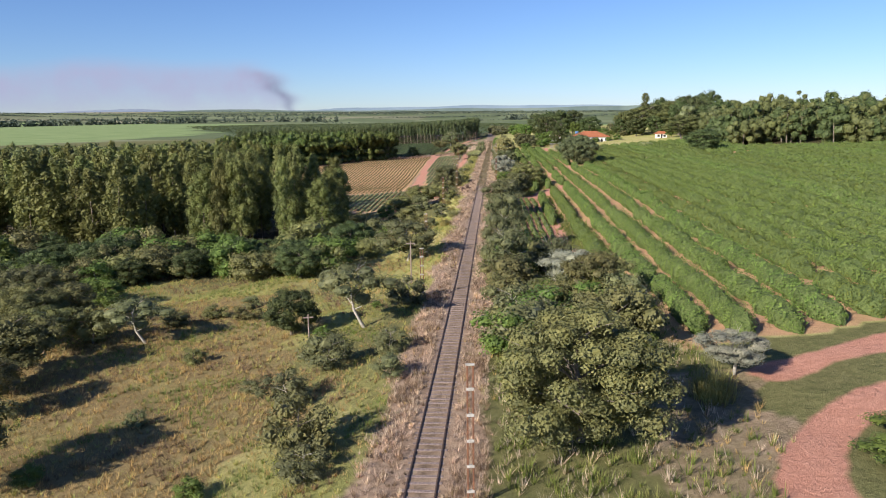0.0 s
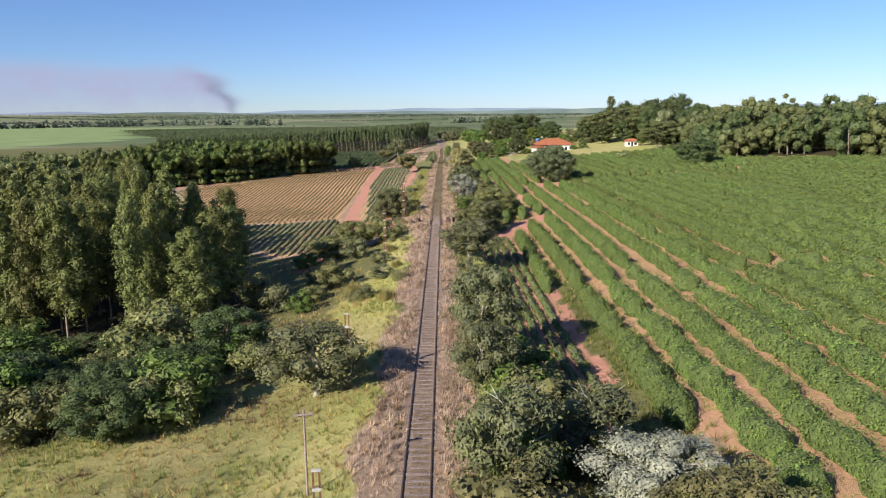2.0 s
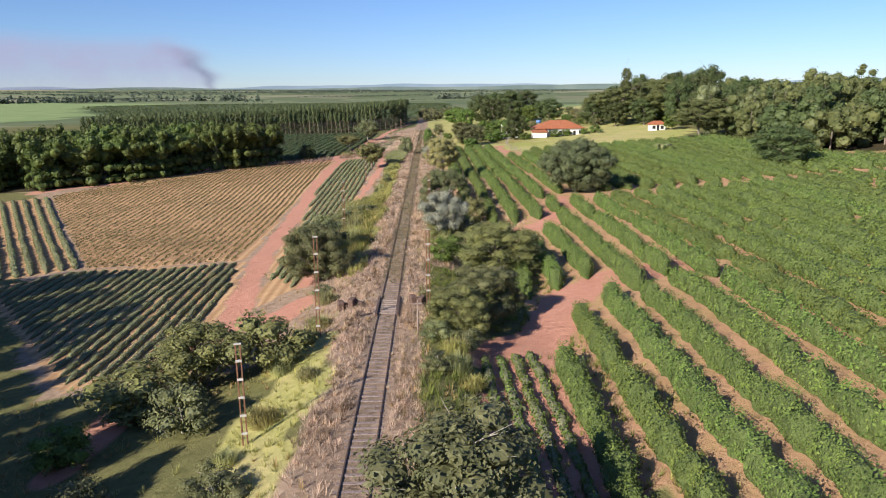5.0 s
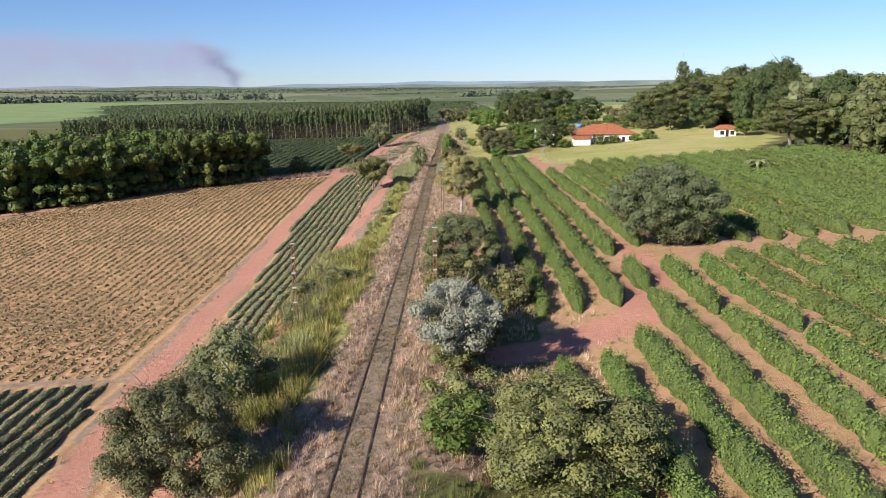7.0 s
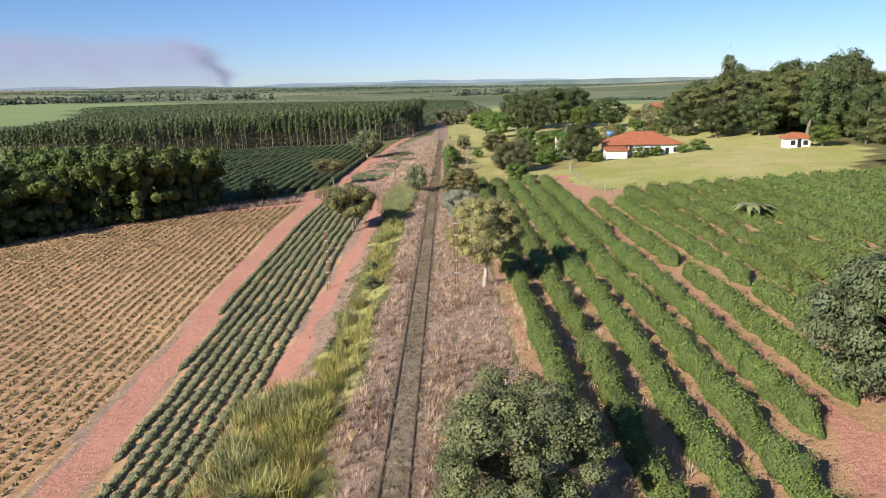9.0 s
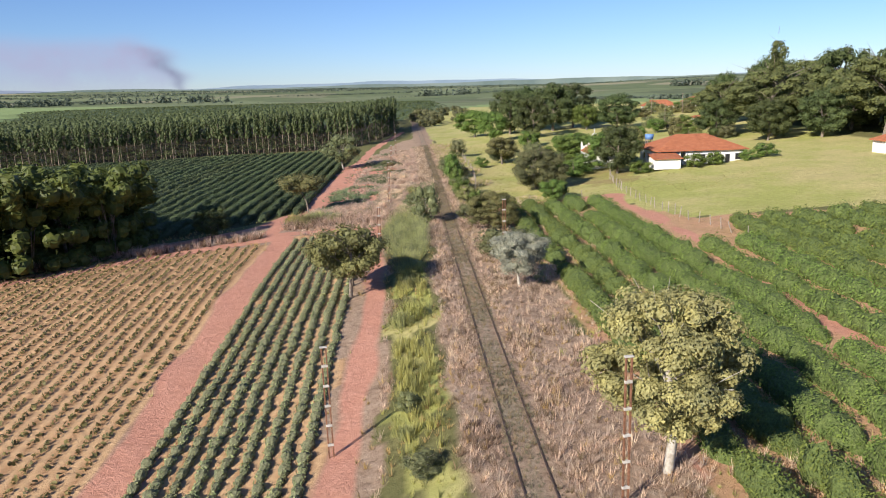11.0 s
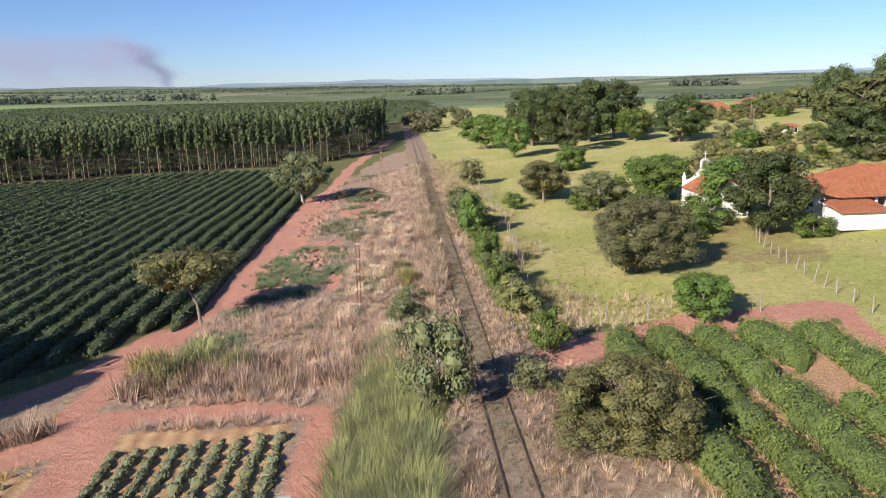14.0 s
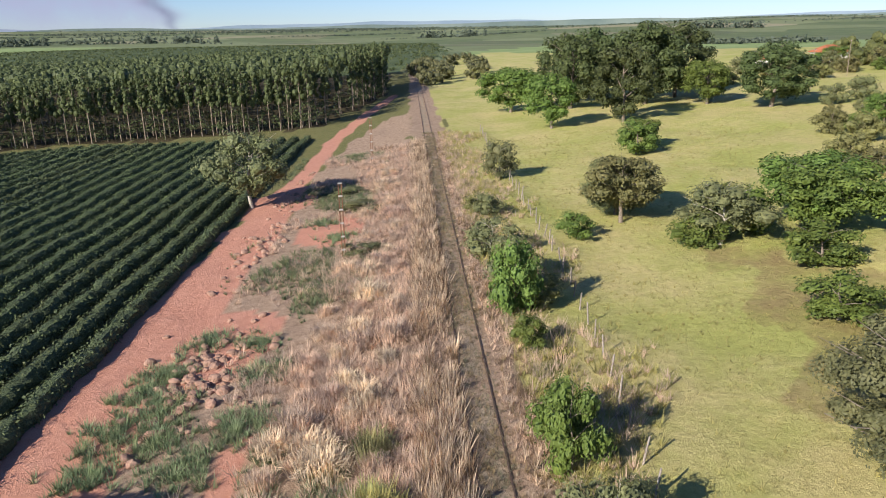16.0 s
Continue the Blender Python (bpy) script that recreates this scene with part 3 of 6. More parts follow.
DARK = [tree_master("tree", 41 + k, "dense dark-green broadleaf tree with a round crown", LEAF_DARK, BARK, 9.0, 10.0, clumps=110, per=105, size=0.19, base=0.06) for k in range(3)]
LEAF_ROUND = leafy("dull_green_leaf", (0.07, 0.085, 0.04), (0.132, 0.146, 0.07), (0.21, 0.22, 0.11))
LEAF_DOME = leafy("faded_yellow_leaf", (0.16, 0.14, 0.06), (0.3, 0.262, 0.115), (0.46, 0.4, 0.19))
DOME = [tree_master("dome_tree", 53, "dome-shaped tree with faded yellow-olive foliage beside the coffee rows", LEAF_DOME, BARK_PALE, 8.4, 7.6, clumps=170, per=210, size=0.1, base=0.2, count=12)]
ROUND = [tree_master("round_tree", 51, "large round grey-green tree standing among coffee rows", LEAF_ROUND, BARK, 8.6, 13.0, clumps=240, per=230, size=0.135, base=0.03, count=12)]
LIGHT = [tree_master("tree", 61 + k, "mid-green broadleaf tree with a spreading crown", LEAF_GREEN, BARK, 7.0, 7.5, clumps=66, per=110, size=0.18, base=0.15) for k in range(2)]
UMBRELLA = [tree_master("umbrella_tree", 71 + k, "tall tree with a layered spreading olive crown", LEAF_WOOD, BARK, 15.0, 17.0, first=0.4, count=12, clumps=120, per=110, size=0.3, base=0.22, squash=0.45) for k in range(2)]
SHRUB = [tree_master("shrub", 81 + k, "low olive-green shrub in dry grass", LEAF_OLIVE, BARK, 2.6, 3.4, first=0.1, count=6, clumps=32, per=74, size=0.115, base=0.0, category="shrub") for k in range(3)]
SHRUB_GREY = [tree_master("shrub", 91 + k, "grey-brown twiggy shrub in dry grass", LEAF_GREY, BARK_PALE, 2.4, 3.2, first=0.1, count=9, clumps=30, per=78, size=0.1, base=0.0, category="shrub") for k in range(2)]
SHRUB_GREEN = [tree_master("shrub", 96 + k, "dense bright green shrub in grass", LEAF_GREEN, BARK, 2.8, 3.4, first=0.1, count=6, clumps=34, per=78, size=0.115, base=0.0, category="shrub") for k in range(2)]


def hump_master(name, seed, label, mat, height, width, blades=520, thick=0.024):
    """A soft hump of long grass: bent blades that rise from its middle and droop outwards."""
    rng = np.random.default_rng(seed)
    root = thing(name, label, "shrub")
    a, f = rng.uniform(0, 2 * math.pi, blades), rng.uniform(0.1, 1.0, blades) ** 0.6
    out, side = np.stack([np.cos(a), np.sin(a), 0 * a], 1), np.stack([-np.sin(a), np.cos(a), 0 * a], 1)
    foot = out * (f * width * 0.34)[:, None] + rng.normal(size=(blades, 3)) * np.array([0.12, 0.12, 0]) * width
    top = height * (1.05 - 0.55 * f ** 2) * rng.uniform(0.7, 1.1, blades)
    mid = foot + out * (f * width * 0.1)[:, None] + np.stack([0 * a, 0 * a, top * 0.72], 1)
    tip = mid + out * (width * rng.uniform(0.04, 0.16, blades))[:, None] + rng.normal(size=(blades, 3)) * 0.05 * width + np.stack([0 * a, 0 * a, top * rng.uniform(-0.12, 0.36, blades)], 1)
    w = (thick * rng.uniform(0.6, 1.5, blades))[:, None]
    v = np.stack([foot - side * w, foot + side * w, mid - side * w * 0.9, mid + side * w * 0.9, tip - side * w * 0.25, tip + side * w * 0.25], 1).reshape(-1, 3)
    k = 6 * np.arange(blades)[:, None]
    tagged(part("grass", mesh_of("grass", v, np.concatenate([k + np.array([0, 1, 3, 2]), k + np.array([2, 3, 5, 4])], 1).reshape(-1, 4), mat), root), kind="stuff")
    root["h"], root["w"], root["used"] = height, width, 0
    return root


SHRUB_YELLOW = [hump_master("grass_hump", 98 + k, "soft hump of tall yellow-green grass", (GRASS_LUSH, HUMP_GREEN, HUMP_GREEN)[k], 2.0, 3.0) for k in range(3)]
SHRUB_STRAW = [hump_master("straw_hump", 88 + k, "bleached hump of dry drooping straw", GRASS_DRY, 1.6, 2.8, 480) for k in range(3)]


def gum_master(seed, height=13.0, width=4.6, leaf=LEAF_GUM, bare=0.35, clumps=42, per=50, size=0.26, label="tall slender gum tree with a thin tan trunk"):
    """A slender tree: a long straight trunk and a tall narrow crown."""
    rng = np.random.default_rng(seed)
    root = thing("gum_tree", label, "tree", "gum trees of the grove")
    v, f = [], []
    tube(v, f, [(0, 0, -0.3), (rng.normal() * 0.1, rng.normal() * 0.1, height * 0.5), (rng.normal() * 0.2, rng.normal() * 0.2, height * 0.92)], [0.11, 0.075, 0.025], 6)
    for k in range(6):
        z, a = height * (bare + 0.09 * k), rng.uniform(0, 6.28)
        tube(v, f, [(0, 0, z), (math.cos(a) * width * 0.35, math.sin(a) * width * 0.35, z + height * 0.08)], [0.04, 0.012], 4)
    part("trunk", mesh_of("trunk", v, f, BARK_TAN, True), root)
    number = max(8, int(clumps * 0.68))
    t = (np.arange(number) + rng.random(number)) / number
    z = height * (bare + (0.96 - bare) * t)
    wide = np.sin(np.clip(t * 0.8 + 0.17, 0, 1) * math.pi) ** 0.6
    r, a = width / 2 * wide * rng.uniform(0.15, 0.78, number), np.arange(number) * 2.4 + rng.normal(size=number) * 0.4
    pts = np.stack([r * np.cos(a), r * np.sin(a), z], 1)
    lv, lf = lobes(rng, pts, rng.uniform(0.65, 1.25, number) * width * 0.16 * (0.6 + 0.4 * wide), int(per / 0.68), size, squash=1.35, up=0.15, heart=0.52)
    part("crown", mesh_of("crown", lv, lf, leaf), root)
    root["h"], root["w"], root["used"] = height, width, 0
    return root


GUM = [gum_master(101 + k, bare=0.07 + 0.04 * k, width=5.0, per=36, size=0.3) for k in range(5)]
GUM_NEAR = [gum_master(111 + k, bare=0.06 + 0.05 * k, width=4.8, clumps=58, per=100, size=0.15) for k in range(4)]


FORK = tree_master("forked_tree", 57, "leaning forked tree with bare pale limbs under a flat olive crown", LEAF_OLIVE, BARK, 5.6, 6.6, first=0.42, count=6, clumps=44, per=90, size=0.15, base=0.62, lean=-1.3, squash=0.6)
FORK_GREY = tree_master("forked_tree", 58, "leaning grey tree with twisted pale limbs and a thin crown", LEAF_GREY, BARK_PALE, 5.4, 6.4, first=0.3, count=9, clumps=40, per=90, size=0.1, base=0.42, lean=-1.2, squash=0.7)
TUFT = gum_master(140, 20.0, 4.4, LEAF_WOOD, 0.6, 30, 90, 0.2, "very tall bare-stemmed tree with a small tuft of leaves")
TUFT["group"] = ""


def scatter(poly, step, seed, jitter=0.45):
    """Points on a wavering grid within a polygon."""
    rng = np.random.default_rng(seed)
    xs, ys = [p[0] for p in poly], [p[1] for p in poly]
    X, Y = np.meshgrid(np.arange(min(xs), max(xs), step), np.arange(min(ys), max(ys), step))
    X, Y = X + rng.uniform(-jitter, jitter, X.shape) * step, Y + rng.uniform(-jitter, jitter, X.shape) * step
    keep = inside(X, Y, poly, 0.0)
    return np.stack([X[keep], Y[keep]], 1), rng


stand(TUFT, 77, 381, 21.0, 6.0)
stand(FORK, -22.3, 332.2, 5.8, 6.6, turn=0)
stand(FORK_GREY, -10.6, 58.5, 5.2, 6.4, turn=0)
stand(FORK_GREY, -29.4, 58.3, 3.7, 5.6, turn=1.9)
SHADE = [(-70, 70), (-17.4, 104), (-14.5, 119), (-12.5, 138), (-12, 147), (-20, 148), (-28, 160), (-29.5, 172), (-34.5, 184), (-36, 194), (-60, 230), (-160, 230), (-160, 70)]
pts, rng = scatter([(-23, 107), (-24, 120), (-28, 131), (-45, 142), (-48, 153), (-52, 167), (-60, 174), (-92, 180), (-106, 150), (-104, 114), (-62, 106), (-46, 107), (-33, 108)], 4.9, 1)
for k, (x, y) in enumerate(pts):
    h = rng.uniform(12.5, 17.0) * (1 - 0.3 * float(ease(-31, -21, x)) * (y < 128))
    while h > 6 and not inside(np.array([x + 1.17 * h]), np.array([y + 1.19 * h]), SHADE, 0.0)[0]:
        h -= 0.4
    if x > -52:
        stand(GUM_NEAR[k % 4], x, y, h, rng.uniform(4.6, 6.2))
    else:
        stand(GUM[k % 5], x, y, h, rng.uniform(5.0, 6.8))


def joined_wood(name, label, places, leaf, seed, clumps=30, per=26, size=0.55, wide=7.0):
    """A far wood as one piece: every tree has a trunk and a crown of clumps of its own."""
    rng = np.random.default_rng(seed)
    v, f, pts, rad = [], [], [], []
    for x, y, h in places:
        z = ground_z(x, y)
        tube(v, f, [(x, y, z - 0.3), (x + rng.normal() * 0.2, y, z + h * 0.5), (x, y, z + h * 0.9)], [0.2, 0.14, 0.04], 5)
        w = wide * rng.uniform(0.8, 1.25)
        d = rng.normal(size=(3 * clumps, 3)) + np.array([0, 0, 0.25])
        d /= np.linalg.norm(d, axis=1)[:, None]
        keep = [0]
        while len(keep) < clumps:
            far = np.min(np.linalg.norm(d[:, None] - d[keep][None], axis=2), axis=1) * rng.uniform(0.7, 1, len(d))
            keep.append(int(np.argmax(far)))
        d = d[keep]
        r = rng.uniform(0.6, 0.85, clumps)[:, None]
        p = d * r * np.array([w / 2, w / 2, h * 0.5]) * (1 + 0.2 * np.sin(4 * d[:, :1] + x))
        pts.append(p + np.array([x, y, z + h * 0.5]))
        rad.append(rng.uniform(0.7, 1.2, clumps) * 0.72 * w / math.sqrt(clumps))
    root = thing(name, label, "wood", kind="stuff")
    tagged(part("trunks", mesh_of("trunks", v, f, BARK, True), root), kind="stuff")
    lv, lf = lobes(rng, np.vstack(pts), np.concatenate(rad), per, size, squash=0.95, heart=0.82)
    tagged(part("canopy", mesh_of("canopy", lv, lf, leaf), root), kind="stuff")


pts, rng = scatter(RIGHTWOOD, 6.4, 2)
kinds = rng.integers(0, 10, len(pts))
for lo, hi, leaf, tone in ((0, 5, LEAF_WOOD, "olive"), (5, 9, LEAF_DARK, "dark-green"), (9, 10, LEAF_GREY, "grey-green")):
    joined_wood("woodland", "tall %s crowns of the mixed wood above the coffee field" % tone, [(x, y, rng.uniform(6.5, 13.5) + 4.5 * max(0, float(ripple(x, y, 9, 2)))) for (x, y), k in zip(pts, kinds) if x < 135 and lo <= k < hi], leaf, 21 + lo, 22, 52, 0.34, 8.8)


# ---- bamboo ----
def bamboo_master(seed):
    rng = np.random.default_rng(seed)
    root = thing("bamboo_clump", "tall arching clump of dark-green bamboo at the field edge", "bamboo", "bamboo along the ploughed field")
    v, f, pts = [], [], []
    for k in range(15):
        a, lean = rng.uniform(0, 6.28), rng.uniform(1.0, 3.8)
        h = rng.uniform(8.5, 12)
        dx, dy = math.cos(a), math.sin(a)
        path = [(dx * 0.4, dy * 0.4, 0), (dx * lean * 0.3, dy * lean * 0.3, h * 0.5), (dx * lean * 0.7, dy * lean * 0.7, h * 0.85), (dx * lean * 1.3, dy * lean * 1.3, h * 0.95)]
        v, f = [], []
        tube(v, f, path, [0.06, 0.05, 0.035, 0.01], 4)
        part("cane", mesh_of("cane", v, f, BARK, True), root)
        for t in rng.uniform(0.15, 1, 12):
            p = Vector(path[1]).lerp(Vector(path[2]), t * 2) if t < 0.5 else Vector(path[2]).lerp(Vector(path[3]), t * 2 - 1)
            pts.append(tuple(p))
        for low in (0.05, 0.18, 0.32, 0.45):
            r = lean * rng.uniform(0.7, 1.25)
            pts.append((dx * r, dy * r, h * low + rng.uniform(0.2, 1.2)))
    lv, lf = lobes(rng, np.array(pts[::2]), rng.uniform(0.8, 1.5, len(pts[::2])), 16, 0.3, squash=1.2, up=0.2, long=2.4, heart=0.66)
    part("crown", mesh_of("crown", lv, lf, LEAF_BAMBOO), root)
    root["h"], root["w"], root["used"] = 12.0, 8.0, 0
    return root


CANES = [bamboo_master(131 + k) for k in range(3)]
pts, rng = scatter([(-90, 267), (-67, 280), (-58, 291), (-44, 313), (-48, 322), (-68, 312), (-100, 298), (-112, 270)], 5.9, 4)
for k, (x, y) in enumerate(pts):
    stand(CANES[k % 3], x, y, rng.uniform(8, 13), rng.uniform(7.0, 10.5))
for k, (x, y, h, w) in enumerate(((-47.5, 305.5, 12.5, 9.5), (-43.6, 308, 11.5, 8.5), (-44, 314, 11, 8.5), (-50.5, 301, 12, 9.5))):
    stand(CANES[k % 3], x, y, h, w)


# ---- the plantation ----
def plantation():
    """Straight rows of slender trees; the front rows stand closer than the canopy behind."""
    rng = np.random.default_rng(9)
    forms, tops = [], []
    for k in range(6):
        v, f = [], []
        h = 15.5
        tube(v, f, [(0, 0, -0.3), (rng.normal() * 0.1, 0, h * 0.5), (rng.normal() * 0.15, 0, h * 0.93)], [0.12, 0.09, 0.03], 4)
        n = 12
        t = (np.arange(n) + rng.random(n)) / n
        pts = np.stack([rng.normal(size=n) * 0.34 * (1.15 - t * 0.8), rng.normal(size=n) * 0.34 * (1.15 - t * 0.8), h * (0.43 + 0.52 * t)], 1)
        lv, lf = lobes(rng, pts, rng.uniform(0.55, 0.85, n) * (1.2 - 0.5 * t), 11, 0.32, squash=1.6, up=0.1, heart=0.6)
        low = np.stack([rng.normal(size=10) * 0.9, rng.normal(size=10) * 0.9, rng.uniform(0.3, 6.0, 10)], 1)
        uv, uf = leaves(rng, low, rng.uniform(0.5, 0.9, 10), 8, 0.3)
        forms.append((np.array(v), np.array(f), np.vstack([lv, uv]), np.vstack([lf, uf + len(lv)])))
        tops.append(lobes(rng, np.array([[0, 0, h * 0.84]]), np.array([1.15]), 18, 0.34, squash=1.7, heart=0.8))
    out = [[], [], [], []]
    count = [0, 0]
    X, Y = np.meshgrid(np.arange(-250, -8, 2.1), np.arange(398, 640, 3.0))
    for x, y in np.stack([X.ravel(), Y.ravel()], 1):
        if not inside(np.array([x]), np.array([y]), PLANT, 0.0)[0]:
            continue
        front = not inside(np.array([x]), np.array([y - 8]), PLANT, 0.0)[0] or (x > -17 and y < 560)
        if not front and rng.random() < 0.3:
            continue
        x, y = x + rng.normal() * 0.25, y + rng.normal() * 0.25
        k = rng.integers(6)
        s, a = rng.uniform(0.92, 1.08), rng.uniform(0, 6.28)
        tall = float(np.interp(x, [-170, -20], [0.6, 0.88])) * rng.uniform(0.96, 1.04)
        rot = np.array([[math.cos(a), math.sin(a), 0], [-math.sin(a), math.cos(a), 0], [0, 0, tall]]) * s
        at = np.array([x, y, ground_z(x, y)])
        for j, (vv, ff) in enumerate((forms[k][:2], forms[k][2:]) if front else ((None, None), tops[k])):
            if vv is None:
                continue
            out[2 * j].append(vv @ rot + at)
            out[2 * j + 1].append(ff + count[j])
            count[j] += len(vv)
    root = thing("tree_plantation", "dense plantation of tall straight eucalyptus in rows", "plantation", kind="stuff")
    tagged(part("trunks", mesh_of("trunks", np.vstack(out[0]), np.vstack(out[1]), BARK_TAN, True), root), kind="stuff")
    tagged(part("canopy", mesh_of("canopy", np.vstack(out[2]), np.vstack(out[3]), LEAF_PINE), root), kind="stuff")


plantation()


# ---- rows of coffee and crops ----
def hedge(x0, y0, x1, y1, width, height, rng, per_m, leaf_size, bend=0.0, bead=0.0, even=0.0):
    """The leaves of one row of bushes; bushes differ in size along the row."""
    length = math.hypot(x1 - x0, y1 - y0)
    m = max(5, int(length / (0.22 if bead else 0.5)))
    u = np.linspace(0, 1, m)
    bush = np.interp(u * length, np.arange(0, length + 2, 0.75), rng.uniform(0.7, 1.2, len(np.arange(0, length + 2, 0.75))) * (1 - 0.45 * (rng.random(len(np.arange(0, length + 2, 0.75))) < 0.05)))
    bush = bush + (0.95 - bush) * even
    big = bush * np.minimum(1, 0.08 + np.minimum(u, 1 - u) * m * 0.38)
    if bead:
        big = big * (0.42 + 0.62 * np.abs(np.sin(math.pi * (u * length / bead + rng.random()))))
    shift = np.interp(u * length, np.arange(0, length + 3, 1.1), rng.normal(size=len(np.arange(0, length + 3, 1.1)))) * width * 0.07
    hx, hy = x0 + (x1 - x0) * u + bend * np.sin(u * math.pi) + shift, y0 + (y1 - y0) * u
    hz = land(hx, hy)
    arch = np.array([(-0.4, -0.05), (-0.47, 0.3), (-0.4, 0.66), (-0.2, 0.9), (0.2, 0.9), (0.4, 0.66), (0.47, 0.3), (0.4, -0.05)])
    k = len(arch)
    wide, tall = width * big, height * big
    cv = np.stack([np.stack([hx + a * wide * 0.86 + rng.normal(size=m) * width * 0.04, hy, hz + b * tall * 0.86 + rng.normal(size=m) * height * 0.04], 1) for a, b in arch], 1).reshape(-1, 3)
    q = np.arange(m - 1)[:, None] * k + np.arange(k - 1)[None, :]
    cf = np.stack([q, q + 1, q + k + 1, q + k], -1).reshape(-1, 4)
    n = int(length * per_m)
    w = rng.uniform(0, 1, n)
    e = rng.uniform(0.3, k - 1.3, n)
    ax, az = np.interp(e, np.arange(k), arch[:, 0]), np.interp(e, np.arange(k), arch[:, 1])
    puff = 0.84 + 0.34 * rng.random(n) ** 1.5 + 0.1 * ripple(w * length, e, 0.35, x0)
    px = np.interp(w, u, hx) + ax * np.interp(w, u, wide) * puff
    py = np.interp(w, u, hy)
    pz = np.interp(w, u, hz) + az * np.interp(w, u, tall) * puff
    nor = np.stack([ax * 2.2, rng.normal(size=n) * 0.5, az + 0.1], 1) + rng.normal(scale=0.45, size=(n, 3))
    nor /= np.linalg.norm(nor, axis=1)[:, None]
    a = np.cross(nor, rng.normal(size=(n, 3)))
    a /= np.linalg.norm(a, axis=1)[:, None]
    b = np.cross(nor, a)
    p = np.stack([px, py, pz], 1)
    g = (leaf_size * rng.uniform(0.6, 1.4, n))[:, None]
    lv = np.stack([p - a * g * 0.85, p - b * g / 2 + nor * g * 0.15, p + a * g * 0.85, p + b * g / 2 + nor * g * 0.15], 1).reshape(-1, 3)
    lf = np.arange(4 * n).reshape(-1, 4)
    return lv, lf, cv, cf


def row_thing(name, label, category, group, leaf, pieces, inner=None):
    """A row as one thing: a body for its inner branches and their painted shade, and its foliage."""
    root = thing(name, label, category, group)
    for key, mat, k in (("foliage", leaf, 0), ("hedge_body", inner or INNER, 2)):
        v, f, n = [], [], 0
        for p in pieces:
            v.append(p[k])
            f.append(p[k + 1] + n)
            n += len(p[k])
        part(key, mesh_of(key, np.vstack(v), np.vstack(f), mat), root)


def coffee_right():
    rng = np.random.default_rng(15)
    x = 6.9
    while x < 103:
        if x < 9.5:
            spans = [(213, 320)]
        elif x < 11:
            spans = [(114, 148), (162.5, 188), (196.5, 320.5)]
        elif x < 13:
            spans = [(79, 157), (163.5, 188), (196.5, 320.5)]
        elif x < 18.4:
            spans = [(51.5 + (x - 13) * 0.3, 160), (165, 191), (196.5, 320)]
        elif x < 20:
            spans = [(51, 208), (213, 319)]
        elif x < 27:
            spans = [(51 + (x - 20) * 0.3, 208), (216, 288)]
        else:
            spans = [(54, 210), (214, min(301, 297 - (x - 27) * 0.1))]
            if x > 75:
                spans = [(60, 236 - (x - 75) * 1.25)]
        for a, b in spans:
            if b - a < 5:
                continue
            cuts = [a] + sorted(rng.uniform(a + 8, b - 8, int((b - a) / 45))) + [b] if b - a > 30 else [a, b]
            pieces = []
            near = x < 34
            if a < 100 and x < 34:
                cuts = sorted(cuts + [112.0])
            if a < 240 < b and x < 27:
                cuts = sorted(cuts + [246.0])
            for c, d in zip(cuts, cuts[1:]):
                if d - c < 4:
                    continue
                pieces.append(hedge(x + 0.004 * (c - 150), c + (0.4 if c != 246 else 0), x + 0.004 * (d - 150), d - (0.4 if d != 246 else 0), *((2.0 if x < 20 else 2.35, 1.75) if d < 125 else (2.3, 1.6) if x > 27 or c > 240 else (1.4, 1.95)), rng, 300 if x < 20 else 170 if near else 100 if x < 58 else 56, 0.082 if x < 20 else 0.115 if near else 0.145 if x < 58 else 0.2))
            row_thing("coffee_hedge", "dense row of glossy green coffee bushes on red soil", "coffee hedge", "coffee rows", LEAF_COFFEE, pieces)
        x += 2.95 if x < 18 else 3.5


coffee_right()


def coffee_left():
    rng = np.random.default_rng(16)
    x = -24.2
    while x > -150:
        lo = max(330 - (abs(x) - 25) * 0.9, 303) if x > -60 else 301
        if x > -27:
            lo = 331
        hi = 449 if x > -62 else 449 - (abs(x) - 62) * 0.42
        pieces = [hedge(x, lo, x + 2.4, hi, 1.45, 1.15, rng, 80 if x > -50 else 30, 0.11 if x > -50 else 0.19, even=0.7)]
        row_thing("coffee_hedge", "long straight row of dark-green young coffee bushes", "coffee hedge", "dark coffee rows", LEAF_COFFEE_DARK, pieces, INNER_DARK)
        x -= 2.35


coffee_left()


